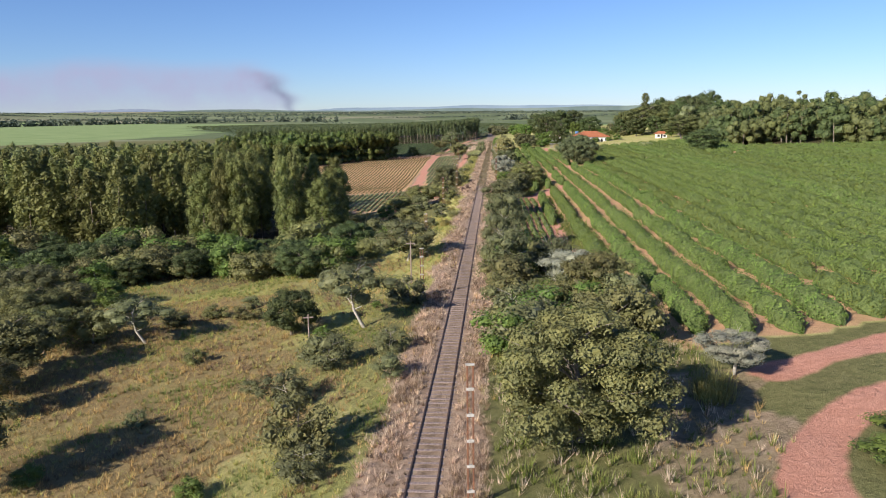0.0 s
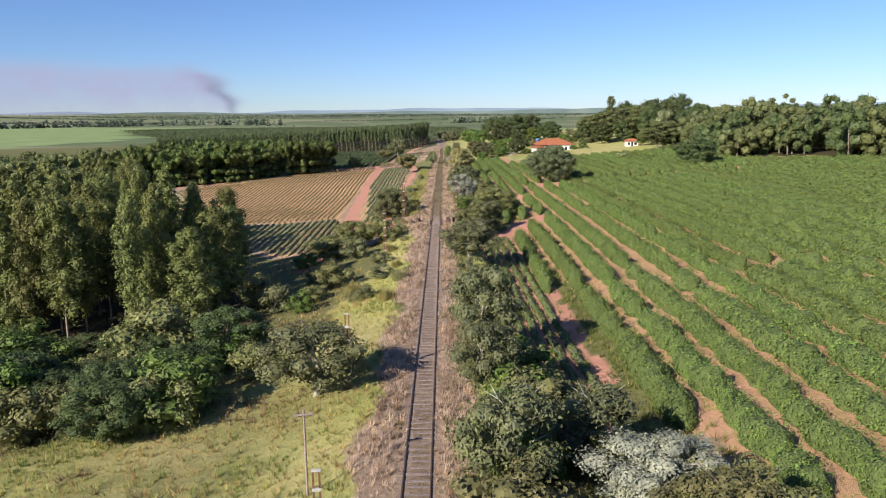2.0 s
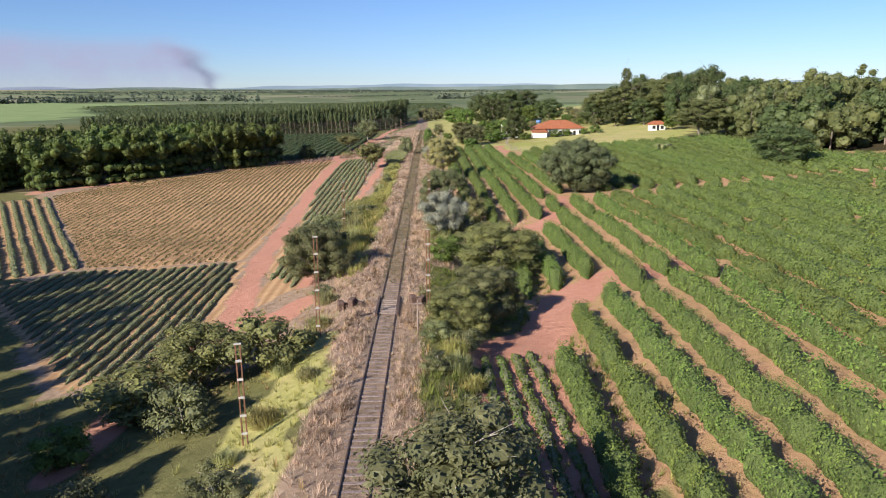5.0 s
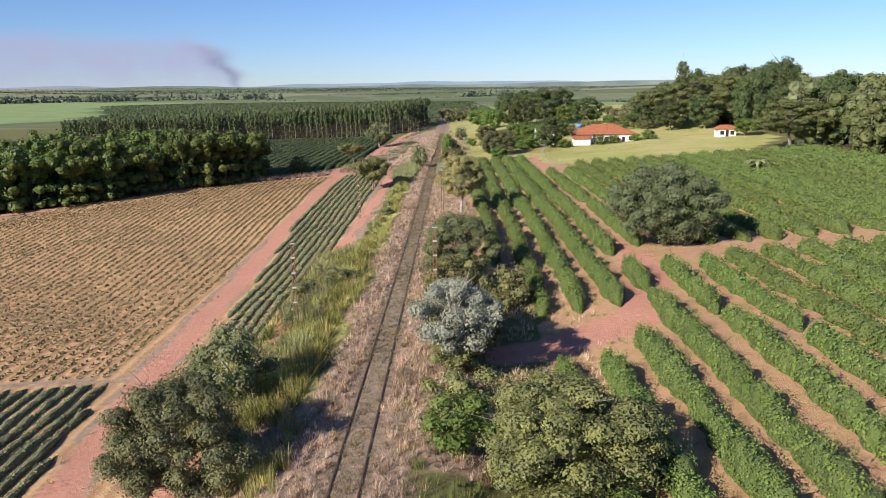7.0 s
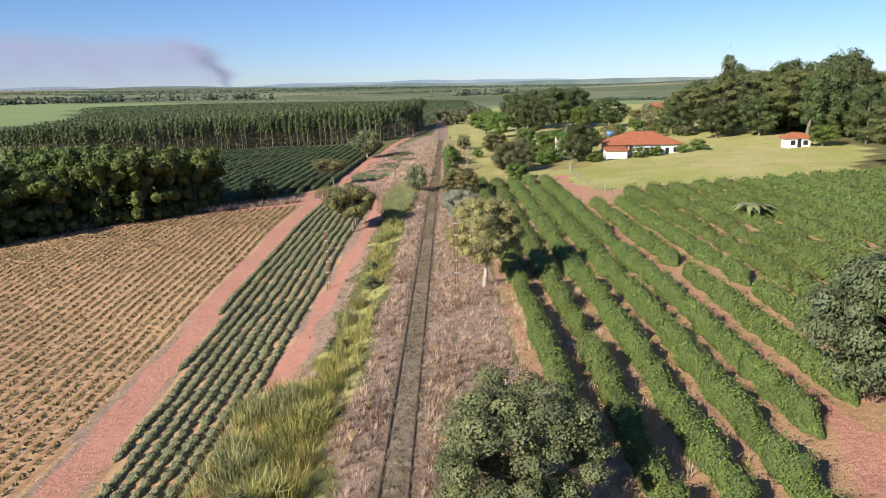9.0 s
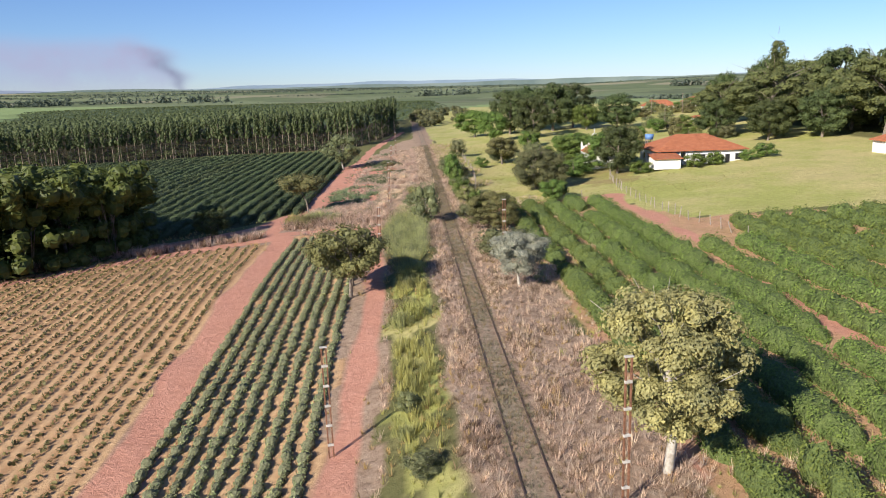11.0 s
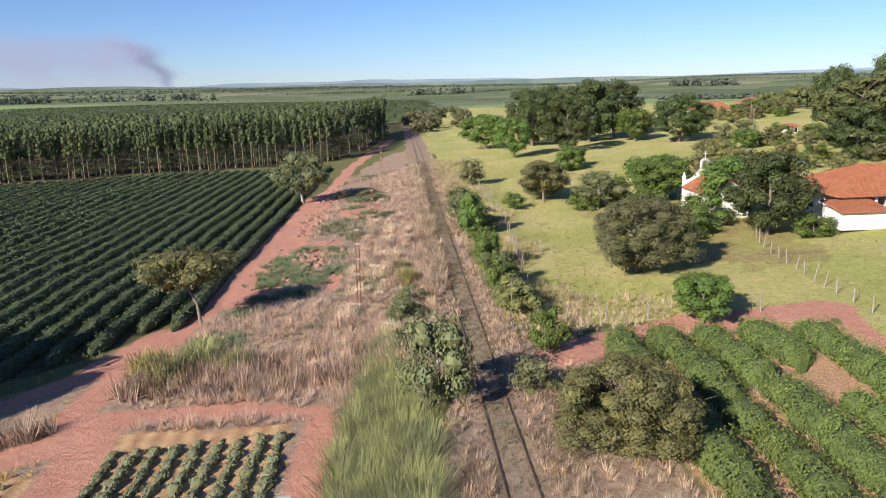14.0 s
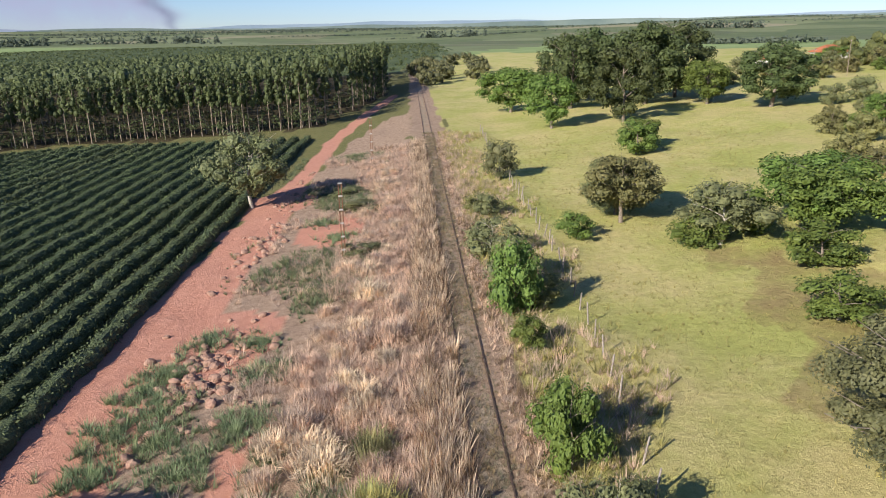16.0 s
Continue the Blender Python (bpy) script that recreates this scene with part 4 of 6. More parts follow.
def crop_rows():
    """Low rows of bushy plants on tilled soil."""
    rng = np.random.default_rng(17)
    for x in np.arange(-21.6, -12.2, 1.08):
        lo = 217 - (x + 12.2) * -4.5 if x > -19 else 232 + (-19 - x) * 12
        lo = {True: 172 + (abs(x) - 12.6) * 2.2, False: lo}[x > -16.2]
        if x <= -16.2:
            lo = 178 + (abs(x) - 16.2) * 13
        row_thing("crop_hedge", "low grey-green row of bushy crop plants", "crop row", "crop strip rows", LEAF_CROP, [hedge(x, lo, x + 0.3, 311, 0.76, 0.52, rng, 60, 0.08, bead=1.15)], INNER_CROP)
    for k, x in enumerate(np.arange(-50, -19, 1.3)):
        lo = 152 + max(0, -26 - x) * 1.35
        hi = min(192.5 + 0.05 * (-22 - x), 172 + (-18.6 - x) * 5.5) if x > -35 else 193.5 - max(0, -44 - x) * 1.3
        if hi - lo > 3:
            row_thing("crop_hedge", "low grey-green row of bushy crop plants", "crop row", "lower crop rows", LEAF_CROP, [hedge(x, lo, x - 1.0, hi, 0.64, 0.46, rng, 44, 0.09)], INNER_CROP)
    for k, x in enumerate(np.arange(4.6, 9.2, 1.15)):
        row_thing("crop_hedge", "narrow row of young green coffee plants", "crop row", "young coffee rows", LEAF_GREEN, [hedge(x + 0.9, 78 + abs(k - 2) * 3, x, 148.5 + 0.5 * k, 0.65, 0.55, rng, 40, 0.13)], INNER_CROP)
    for k in range(13):
        row_thing("crop_hedge", "green crop row beside the ploughed field", "crop row", "side crop rows", LEAF_CROP, [hedge(-45.4 - 1.5 * k, 195.5 - k * 0.9, -81 - 1.8 * k, 259 - k * 1.0, 0.95, 0.7, rng, 40, 0.12)], INNER_CROP)


crop_rows()


def seedlings():
    """Small plants in lines across the ploughed field."""
    rng = np.random.default_rng(18)
    pts = []
    for x in np.arange(-82, -23.5, 1.15):
        y = np.arange(193, 312, 0.56) + rng.uniform(0, 0.56)
        pts.append(np.stack([x + (y - 193) * -0.012 + rng.normal(size=len(y)) * 0.035, y + rng.normal(size=len(y)) * 0.08], 1))
    p = np.vstack(pts)
    p = p[inside(p[:, 0], p[:, 1], PLOUGH, 0.1) & (rng.random(len(p)) < 0.93)]
    z = land(p[:, 0], p[:, 1]) + 0.1
    lv, lf = leaves(rng, np.column_stack([p, z]), np.full(len(p), 0.19), 6, 0.19, up=0.6)
    tagged(new("seedlings", mesh_of("seedlings", lv, lf, SEEDLING)), "rows of small dry seedlings in brown soil", "seedlings", kind="stuff")


seedlings()


# ---- railway ----
GAUGE = 1.36


def railway():
    root = thing("railway_track", "old rusty railway track on timber sleepers, overgrown with grass", "railway track", kind="structure")
    ys = np.arange(-8, 640, 4.0)
    for side in (-1, 1):
        prof = [(-0.06, 0), (0.06, 0), (0.06, 0.015), (0.014, 0.03), (0.014, 0.06), (0.03, 0.07), (0.03, 0.1), (-0.03, 0.1), (-0.03, 0.07), (-0.014, 0.06), (-0.014, 0.03), (-0.06, 0.015)]
        v, f = [], []
        for y in ys:
            x0, z0 = rail_x(y) + side * GAUGE / 2, float(rail_z(y)) - 0.045
            v += [(x0 + a * 1.1, y, z0 + b * 1.2) for a, b in prof]
        k = len(prof)
        for i in range(len(ys) - 1):
            for j in range(k):
                a, b = i * k + j, i * k + (j + 1) % k
                f.append((a, b, b + k, a + k))
        part("rail", mesh_of("rail", v, f, RAIL_STEEL), root, "dark rusty steel rail")
    bm = bmesh.new()
    box(bm, (1.8, 0.23, 0.16), (0, 0, 0), bevel=0.02)
    me = solid("sleeper", bm, SLEEPER_WOOD)
    rng = np.random.default_rng(19)
    rest = []
    k = 0
    for y in np.arange(14, 620, 0.68):
        x, z = rail_x(y), float(rail_z(y)) - 0.05
        if k < 290:
            ob = part("sleeper", me, root)
            ob.matrix_basis = pose(x + rng.normal() * 0.04, y + rng.normal() * 0.03, z - 0.03 * rng.random() - (0.11 if y > 165 else 0), rng.normal() * 0.6, rng.normal() * 0.6, rng.normal() * 1.6)
        else:
            rest.append((x, y, z - 0.11))
        k += 1
    bm = bmesh.new()
    for x, y, z in rest:
        box(bm, (1.8, 0.22, 0.16), (x, y, z), (0, 0, rng.normal() * 1.5))
    tagged(part("far_sleepers", solid("far_sleepers", bm, WOOD_OLD), root), kind="stuff")


railway()

# ---- single trees and shrubs ----
for forms, rows in (
    (OLIVE_LOW, [(-10.4, 172.2, 6.2, 6.6), (4.5, 35.5, 7.2, 8.8), (14.8, 336.4, 6.8, 9.4), (7.8, 171, 5.8, 8.6), (5.3, 156.5, 5.0, 6.2), (3.2, 152, 3.6, 4.8), (14.7, 379, 5.4, 6.6), (3.7, 304.9, 4.8, 6.4), (3.4, 209, 6.3, 7.4), (-41, 60, 5, 7), (-47, 70, 5, 7)]),
    (OLIVE, [(10.4, 66.3, 4.4, 5.0), (9.2, 65, 4.8, 5), (-12.3, 280.8, 6.6, 7.0), (14.4, 376, 5.8, 7.2), (-14.3, 148, 4.3, 6.4), (-12.4, 284.8, 5, 5)]),
    (GREY, [(-10.2, 87, 5.0, 7.0), (-21.6, 395, 8.3, 8.2), (1.6, 93.5, 6.4, 5.4), (1.7, 71.6, 5.4, 5.1), (2.0, 126.2, 5, 7), (6.5, 75.8, 4.8, 5), (-16.2, 150.1, 3.4, 5.0), (-10.8, 182, 5.4, 5), (0.9, 83.6, 5, 4.2), (19.8, 367.8, 4.8, 6.4)]),
    (PALE, [(7.9, 69.7, 4.4, 5.6), (2.9, 184.5, 6.3, 5.4), (2.6, 278, 4.9, 4.8), (15.1, 44.8, 3.0, 4.0), (2.7, 190, 4.6, 4.2)]),
    (DOME, [(4.1, 245.9, 8.6, 7.2)]),
    (ROUND, [(24.9, 215.8, 8.8, 11.6)]),
    (DARK, [(-16.8, 58.4, 3.9, 4.8), (71, 371, 9, 10), (80, 366, 10, 11), (66, 386, 9, 10), (90, 372, 11, 12), (64, 228, 7.4, 11), (30.6, 344.5, 8.6, 8.6), (57, 436, 10.5, 13.5), (42, 456, 15.5, 16), (28.4, 460, 14.5, 14), (50, 462, 14.5, 15), (36, 475, 15, 15), (-33.6, 316.5, 4.6, 5.2), (85, 344, 16, 12), (93, 350, 17, 13), (87, 331, 12, 9), (84, 300, 13, 11), (95, 318, 15, 13), (32, 436, 12.5, 11), (82, 419, 14, 11), (91, 410, 18, 14), (101, 396, 18, 15), (107, 378, 19, 15)]),
    (LIGHT, [(90.5, 500, 3.4, 5), (100.5, 500.5, 3.0, 5), (107, 505, 4, 6), (28.3, 370.5, 6, 8.6), (28, 367.7, 5.7, 8), (14.5, 321.8, 3.4, 4.1), (15.3, 324.2, 2.8, 4.0), (17, 463.5, 9, 13), (32, 354, 7, 9), (51, 448, 8, 9), (27.5, 410, 4, 3.5), (61, 412, 3.8, 5.2), (79, 332.5, 4.6, 6.4), (20, 436, 9, 9)]),
    (UMBRELLA, [(75.2, 378, 14.8, 18), (88, 358, 16.2, 17), (70, 392, 13, 15), (84, 396, 15, 17), (100, 372, 16, 18), (74.5, 296.5, 10.4, 14), (96, 400, 16, 17)]),
    (SHRUB, [(-10, 35.0, 3.1, 3.5), (-34.2, 58.4, 3.0, 4.2), (-29, 63.5, 1.4, 2.6), (-26.3, 66, 1.3, 2.4), (-21.5, 118, 3.6, 4.5), (6.2, 62.3, 2.9, 3.4), (-22.8, 64.8, 1.5, 2.4), (-10.5, 148.3, 3.7, 5.2), (-18, 144.9, 3.2, 6.6), (7.5, 200.2, 3.6, 4.0), (9.9, 52.2, 4.0, 4.6), (-26, 86, 3.0, 4.2), (-20, 84.5, 3.6, 4.6), (-38, 87, 3, 4), (-46, 72, 2.6, 4)]),
    (SHRUB_GREY, [(-4.4, 311.5, 4.6, 3.8), (-5.6, 320, 1.8, 2.6), (-5.8, 326, 1.7, 2.4), (-5.4, 331, 1.4, 2.2), (-9, 388, 1.0, 4), (-8, 372, 1.0, 3.5), (-10.5, 396, 1.0, 4), (-7.4, 63.9, 2.5, 3.2), (-11.4, 48.6, 2.3, 3.6), (-7.3, 50.5, 1.8, 2.4), (-6.7, 44.8, 1.5, 2.2), (-9.0, 32.2, 1.5, 2.4), (3.1, 288.6, 2.8, 6.0), (2.2, 334.5, 3.0, 3.2), (2.7, 361.5, 3.4, 3.6), (2.2, 369, 2.9, 4.2), (6.5, 398, 4, 4), (-13, 43, 2, 3), (0.8, 312, 1.9, 2.4)]),
    (SHRUB_GREEN, [(18.8, 32.6, 1.0, 3.4), (20.8, 35.4, 1.0, 3.2), (26.5, 350.5, 3.4, 5.5), (9.6, 372, 2.2, 3.0), (20, 352, 2.6, 4.4), (24, 361, 2.8, 5), (22.5, 371, 3.6, 5.2), (25.4, 407, 4.2, 5.5), (18.5, 368, 2.6, 4), (23.5, 347, 3.0, 5), (43.5, 342, 2.4, 3.6), (47.4, 342.8, 2.2, 3.4), (53.5, 343, 1.9, 3), (34, 342, 2.2, 4), (57.5, 345, 2.4, 4), (2, 331.3, 3.1, 2.7), (2.2, 342.4, 2.3, 2.6), (2.1, 356.4, 4.8, 3.2), (1.9, 339.6, 3.8, 2.5), (2.3, 351.4, 2.0, 1.9), (2.8, 318.3, 2.9, 2.4)]),
):
    for k, (x, y, h, w) in enumerate(rows):
        stand(forms[k % len(forms)], x, y, h, w)

# ---- scrub along the line and at the woods' edges ----
SCRUB = SHRUB + SHRUB_GREY + SHRUB_GREEN
BELT = SHRUB + SHRUB_GREEN + DARK + DARK
for poly, step, seed, lo, hi in (
    ([(0.8, 45), (0.8, 92), (3.4, 92), (5.4, 78), (11.5, 66), (11, 48)], 3.4, 31, 1.8, 3.8),
    ([(-20, 88), (-16, 88), (-13, 101), (-19, 101)], 5.0, 32, 1.8, 3.4),
    ([(-60, 80), (-60, 90), (-18, 88), (-18, 82), (-40, 84)], 3.6, 33, 2.4, 4.6),
    ([(-50, 60), (-62, 84), (-44, 82), (-38, 70)], 5.0, 34, 2.0, 4.0),
    ([(-72, 88), (-70, 104), (-33, 105), (-22, 106), (-17.5, 98), (-19, 90), (-30, 86)], 4.0, 46, 2.6, 5.6),
    ([(1.6, 170), (1.4, 205), (5, 205), (5.5, 172)], 3.4, 35, 1.6, 3.4),
    ([(-34, 30), (-40, 58), (-30, 74), (-12, 74), (-8, 60), (-9, 30)], 13.0, 47, 0.6, 1.2),
    ([(-21, 134), (-19, 150), (-13, 145), (-13, 116), (-19, 108)], 5.2, 36, 1.6, 3.0),
    ([(1.5, 325), (2.2, 400), (4.5, 400), (4.2, 325)], 5.5, 37, 1.2, 2.6),
    ([(44, 372), (40, 392), (60, 432), (80, 440), (78, 400), (62, 372)], 8.5, 44, 1.4, 3.6),
    ([(60, 470), (66, 500), (110, 498), (104, 466)], 8.0, 45, 2.0, 4.5),
):
    pts, rng = scatter(poly, step, seed)
    for k, (x, y) in enumerate(pts):
        h = rng.uniform(lo, hi)
        forms = BELT if seed in (33, 46) else SCRUB
        stand(forms[rng.integers(len(forms))], x, y, h, h * rng.uniform(1.1, 1.6))
for poly, step, seed, lo, hi in (([(-13.4, 178), (-7, 178), (-6.6, 226), (-11.5, 226)], 2.7, 38, 1.1, 2.2), ([(-7.9, 228), (-5.9, 228), (-5.7, 318), (-7.6, 318)], 2.6, 39, 0.7, 1.5), ([(-12, 110), (-6, 110), (-6, 170), (-10, 170)], 4.2, 40, 0.8, 1.6), ([(0.6, 98), (3.6, 98), (3.8, 150), (0.8, 150)], 2.4, 41, 0.7, 1.6), ([(-6.6, 326), (-4.4, 326), (-4.4, 350), (-6.6, 350)], 2.2, 42, 0.8, 1.6)):
    pts, rng = scatter(poly, step, seed)
    for k, (x, y) in enumerate(pts):
        h = rng.uniform(lo, hi)
        stand(SHRUB_YELLOW[k % 3] if rng.random() < 0.8 else SHRUB_GREY[k % 2], x, y, h, h * rng.uniform(1.3, 1.9))
pts, rng = scatter([(-12, 318), (-5.2, 316), (-4.9, 400), (-7, 420), (-9.5, 372), (-11.5, 345)], 2.1, 43)
for k, (x, y) in enumerate(pts):
    h = rng.uniform(0.6, 1.35)
    if rng.random() < 0.8:
        stand(SHRUB_STRAW[k % 3], x, y, 0.9 * h, h * rng.uniform(1.5, 2.2))
for k, (x, y, h, w) in enumerate([(12.8, 41.4, 2.0, 2.8), (-21.4, 320.6, 2.0, 3.4), (-19.6, 322.4, 1.7, 3.2), (-23.2, 322.2, 1.6, 3.0), (-17.4, 321.4, 1.4, 2.8), (-20.4, 325.2, 1.3, 2.8)]):
    stand(SHRUB_YELLOW[k % 3], x, y, h, w)
for k, (x, y, h, w) in enumerate([(-37, 56, 4, 5), (-39, 64, 4, 5), (-27.5, 32, 6, 6.5), (-33, 43, 4, 5), (-36, 50, 5, 6.5), (-35, 47.5, 3, 5)]):
    stand(OLIVE[k % 3], x, y, h, w)


# ---- grass ----
def tufts(name, label, mat, xy, height, seed, blades=6, width=0.05, spread=0.5):
    """Grass as tufts of tapered blades that lean out."""
    rng = np.random.default_rng(seed)
    n = len(xy)
    p = np.repeat(np.column_stack([xy, land(xy[:, 0], xy[:, 1]) - 0.03]), blades, axis=0)
    h = np.repeat(height, blades) * rng.uniform(0.55, 1.15, n * blades)
    a = rng.uniform(0, 2 * math.pi, n * blades)
    out = np.column_stack([np.cos(a), np.sin(a), np.zeros_like(a)])
    side = np.column_stack([-np.sin(a), np.cos(a), np.zeros_like(a)])
    foot = p + out * (rng.uniform(0, 0.3, n * blades) * h)[:, None]
    wide = (0.34 * width * rng.uniform(0.6, 1.5, n * blades) * np.clip(h / 0.6, 0.75, 1.4))[:, None]
    tip = foot + out * (h * rng.uniform(0.1, spread * 1.4, n * blades))[:, None] + np.array([0, 0, 1]) * h[:, None]
    v = np.stack([foot - side * wide, foot + side * wide, tip], 1).reshape(-1, 3)
    return tagged(new(name, mesh_of(name, v, np.arange(len(v)).reshape(-1, 3), mat)), label, "grass", kind="stuff")


def sow(x0, x1, y0, y1, count, seed):
    rng = np.random.default_rng(seed)
    return np.column_stack([rng.uniform(x0, x1, count), rng.uniform(y0, y1, count)]), rng


def pick(xy, rng, weight):
    return xy[rng.random(len(xy)) < weight]


def clear(xy):
    """Where neither track, road nor crop lies."""
    z = zones(xy[:, 0], xy[:, 1])
    d = np.abs(xy[:, 0] - rail_x(xy[:, 1]))
    return (d > 1.15) * (1 - z["soil"]) * np.clip(1.25 - 1.3 * z["dirt"], 0, 1), z


xy, rng = sow(-9, 6, 10, 430, 66000, 41)
free, z = clear(xy)
a = pick(xy, rng, free * z["dry"] * (0.55 + 0.45 * ripple(xy[:, 0], xy[:, 1], 1.8, 3)))
tufts("dry_grass", "pinkish dry grass tufts along the old track", GRASS_DRY, a, rng.uniform(0.2, 0.6, len(a)), 42, 13, 0.045, 0.8)
xy, rng = sow(-9, 6, 10, 430, 26000, 81)
free, z = clear(xy)
a = pick(xy, rng, free * z["dry"] * np.clip(0.2 + ripple(xy[:, 0], xy[:, 1], 2.4, 8), 0, 1))
tufts("brown_weeds", "brown withered weeds along the old track", WEED, a, rng.uniform(0.3, 0.75, len(a)), 82, 16, 0.04, 0.8)
xy, rng = sow(-22, -3.2, 312, 425, 26000, 43)
free, z = clear(xy)
a = pick(xy, rng, free * z["dry"] * np.clip(0.45 + 0.5 * ripple(xy[:, 0], xy[:, 1], 3, 1) - 0.45 * (xy[:, 0] < -10.5) * (xy[:, 1] > 333), 0, 1))
tufts("tall_dry_grass", "tall bleached dry grass on the bank", GRASS_DRY, a, rng.uniform(0.3, 0.8, len(a)), 44, 24, 0.045, 1.0)
xy, rng = sow(-20, -7, 326, 425, 14000, 91)
free, z = clear(xy)
a = pick(xy, rng, free * np.clip(0.1 + 1.4 * ripple(xy[:, 0] * 1.2, xy[:, 1], 4.5, 4) - 0.5 * (xy[:, 0] > -10), 0, 1))
tufts("bank_weeds", "dull green weeds on the broken bank", BANK_GREEN, a, rng.uniform(0.2, 0.65, len(a)), 92, 22, 0.06, 1.0)
rng = np.random.default_rng(191)
a = []
for x, y, h, w in [(-14.5, 343, 0.8, 3), (-18.8, 347, 0.8, 3), (-18.9, 351, 0.7, 2.6), (-16.8, 357, 0.7, 2.6), (-17.6, 349, 0.8, 2.8), (-18, 353, 0.8, 2.6), (-13.6, 356, 0.8, 2.6), (-16.6, 346, 0.8, 2.8), (-18.6, 343, 0.9, 3), (-12.6, 352, 0.7, 2.4), (-12.5, 346, 0.8, 2.8), (-15.5, 339, 0.9, 3), (-18.6, 338, 1.0, 2.8), (-19.2, 334, 1.2, 2.6), (-19.5, 327, 1.6, 3.4), (-22, 322, 1.4, 3.4), (-10.6, 378, 0.6, 2.6), (-12.4, 384, 0.6, 2.4), (-9.6, 392, 0.6, 3.0)]:
    a.append(np.array([x, y]) + rng.normal(size=(int(26 * w), 2)) * w * 0.3)
a = np.vstack(a)
tufts("weed_patch", "low dull green weeds in patches on the broken bank", BANK_GREEN, a, rng.uniform(0.2, 0.7, len(a)), 192, 26, 0.055, 0.9)
xy, rng = sow(-60, 15, 8, 330, 76000, 45)
free, z = clear(xy)
free = free * (1 - 0.8 * z["wood"])
a = pick(xy, rng, free * (1 - z["dry"]) * np.clip(z["lush"], 0.1, 1) * (1 - 0.6 * z["brown"]) * (0.65 + 0.45 * ripple(xy[:, 0], xy[:, 1], 4, 5)))
tufts("yellow_green_grass", "yellow-green pasture grass in tufts", GRASS_LUSH, a, rng.uniform(0.22, 0.55, len(a)), 46, 14, 0.06, 0.6)
xy, rng = sow(-46, 15, 8, 330, 40000, 47)
free, z = clear(xy)
a = pick(xy, rng, free * (1 - z["wood"]) * np.clip(0.18 + z["brown"] + 0.5 * ripple(xy[:, 0], xy[:, 1], 6, 9), 0, 1))
tufts("straw_grass", "straw-coloured dry pasture tufts", GRASS_STRAW, a, rng.uniform(0.22, 0.55, len(a)), 48, 13, 0.06, 0.7)
xy, rng = sow(-8.0, -5.4, 170, 325, 2400, 49)
free, z = clear(xy)
a = pick(xy, rng, free * np.clip(0.35 + ripple(xy[:, 0] * 2, xy[:, 1], 5, 2), 0, 1))
tufts("tall_green_grass", "tall yellow-green reedy grass beside the track", GRASS_LUSH, a, rng.uniform(0.45, 1.1, len(a)), 50, 30, 0.06, 0.35)
xy, rng = sow(-14, -6.5, 178, 226, 1900, 51)
free, z = clear(xy)
a = pick(xy, rng, free * 0.9)
tufts("reed_grass", "dense hump of tall green reeds", GRASS_GREEN, a[::2], rng.uniform(0.8, 1.5, len(a[::2])), 52, 46, 0.06, 0.7)
tufts("straw_reeds", "straw-coloured reeds among green ones", GRASS_STRAW, a[1::2], rng.uniform(0.7, 1.4, len(a[1::2])), 59, 36, 0.06, 0.7)
xy, rng = sow(-10.5, -4.2, 284, 326, 2600, 93)
free, z = clear(xy)
hump = ((xy[:, 0] + 7.2) / 2.2) ** 2 + ((xy[:, 1] - 305) / 15) ** 2 + 0.5 * ripple(xy[:, 0] * 2, xy[:, 1], 3.0, 5)
a = pick(xy, rng, free * np.clip(1.5 - hump, 0, 0.8))
tufts("bank_reeds", "tall dull yellow-green reeds beside the crop strip", HUMP_GREEN, a[::2], rng.uniform(0.6, 1.6, len(a[::2])), 94, 50, 0.04, 1.0)
tufts("bank_straw", "straw-coloured reeds beside the crop strip", TRACK_GREEN, a[1::2], rng.uniform(0.5, 1.3, len(a[1::2])), 95, 56, 0.03, 1.1)
xy, rng = sow(-62, -5, 284, 330, 21000, 101)
free, z = clear(xy)
line = near_line(xy[:, 0], xy[:, 1], [(-60, 291), (-46, 305), (-36, 307.5), (-27, 313)], 3.2) + near_line(xy[:, 0], xy[:, 1], [(-22.5, 320), (-14, 319.5), (-7, 319)], 6.0)
a = pick(xy, rng, free * np.clip(line * (0.75 + 0.4 * ripple(xy[:, 0], xy[:, 1], 2.2, 6)), 0, 1))
tufts("tan_reeds", "tall tan-coloured withered reeds at the field corner", GRASS_DRY, a[::2], rng.uniform(0.5, 1.5, len(a[::2])), 102, 16, 0.06, 0.5)
tufts("brown_reeds", "tall brown withered reeds at the field corner", WEED, a[1::2], rng.uniform(0.5, 1.3, len(a[1::2])), 103, 16, 0.06, 0.5)
xy, rng = sow(1.2, 9.0, 324, 440, 6000, 96)
free, z = clear(xy)
a = pick(xy, rng, free * np.clip(0.95 - (xy[:, 0] - 1.2) / 8 + 0.6 * ripple(xy[:, 0], xy[:, 1], 3, 7), 0, 1))
tufts("fence_straw", "dry straw weeds along the pasture fence", GRASS_DRY, a[::2], rng.uniform(0.3, 0.8, len(a[::2])), 97, 18, 0.045, 0.9)
tufts("fence_grass", "tall yellow-green grass along the pasture fence", GRASS_LUSH, a[1::2], rng.uniform(0.3, 0.8, len(a[1::2])), 98, 18, 0.05, 0.9)
xy, rng = sow(2.5, 60, 320, 430, 26000, 53)
free, z = clear(xy)
a = pick(xy, rng, free * z["lush"] * (0.6 + 0.4 * ripple(xy[:, 0], xy[:, 1], 5, 5)) * np.clip(1.3 - xy[:, 0] / 50, 0.2, 1))
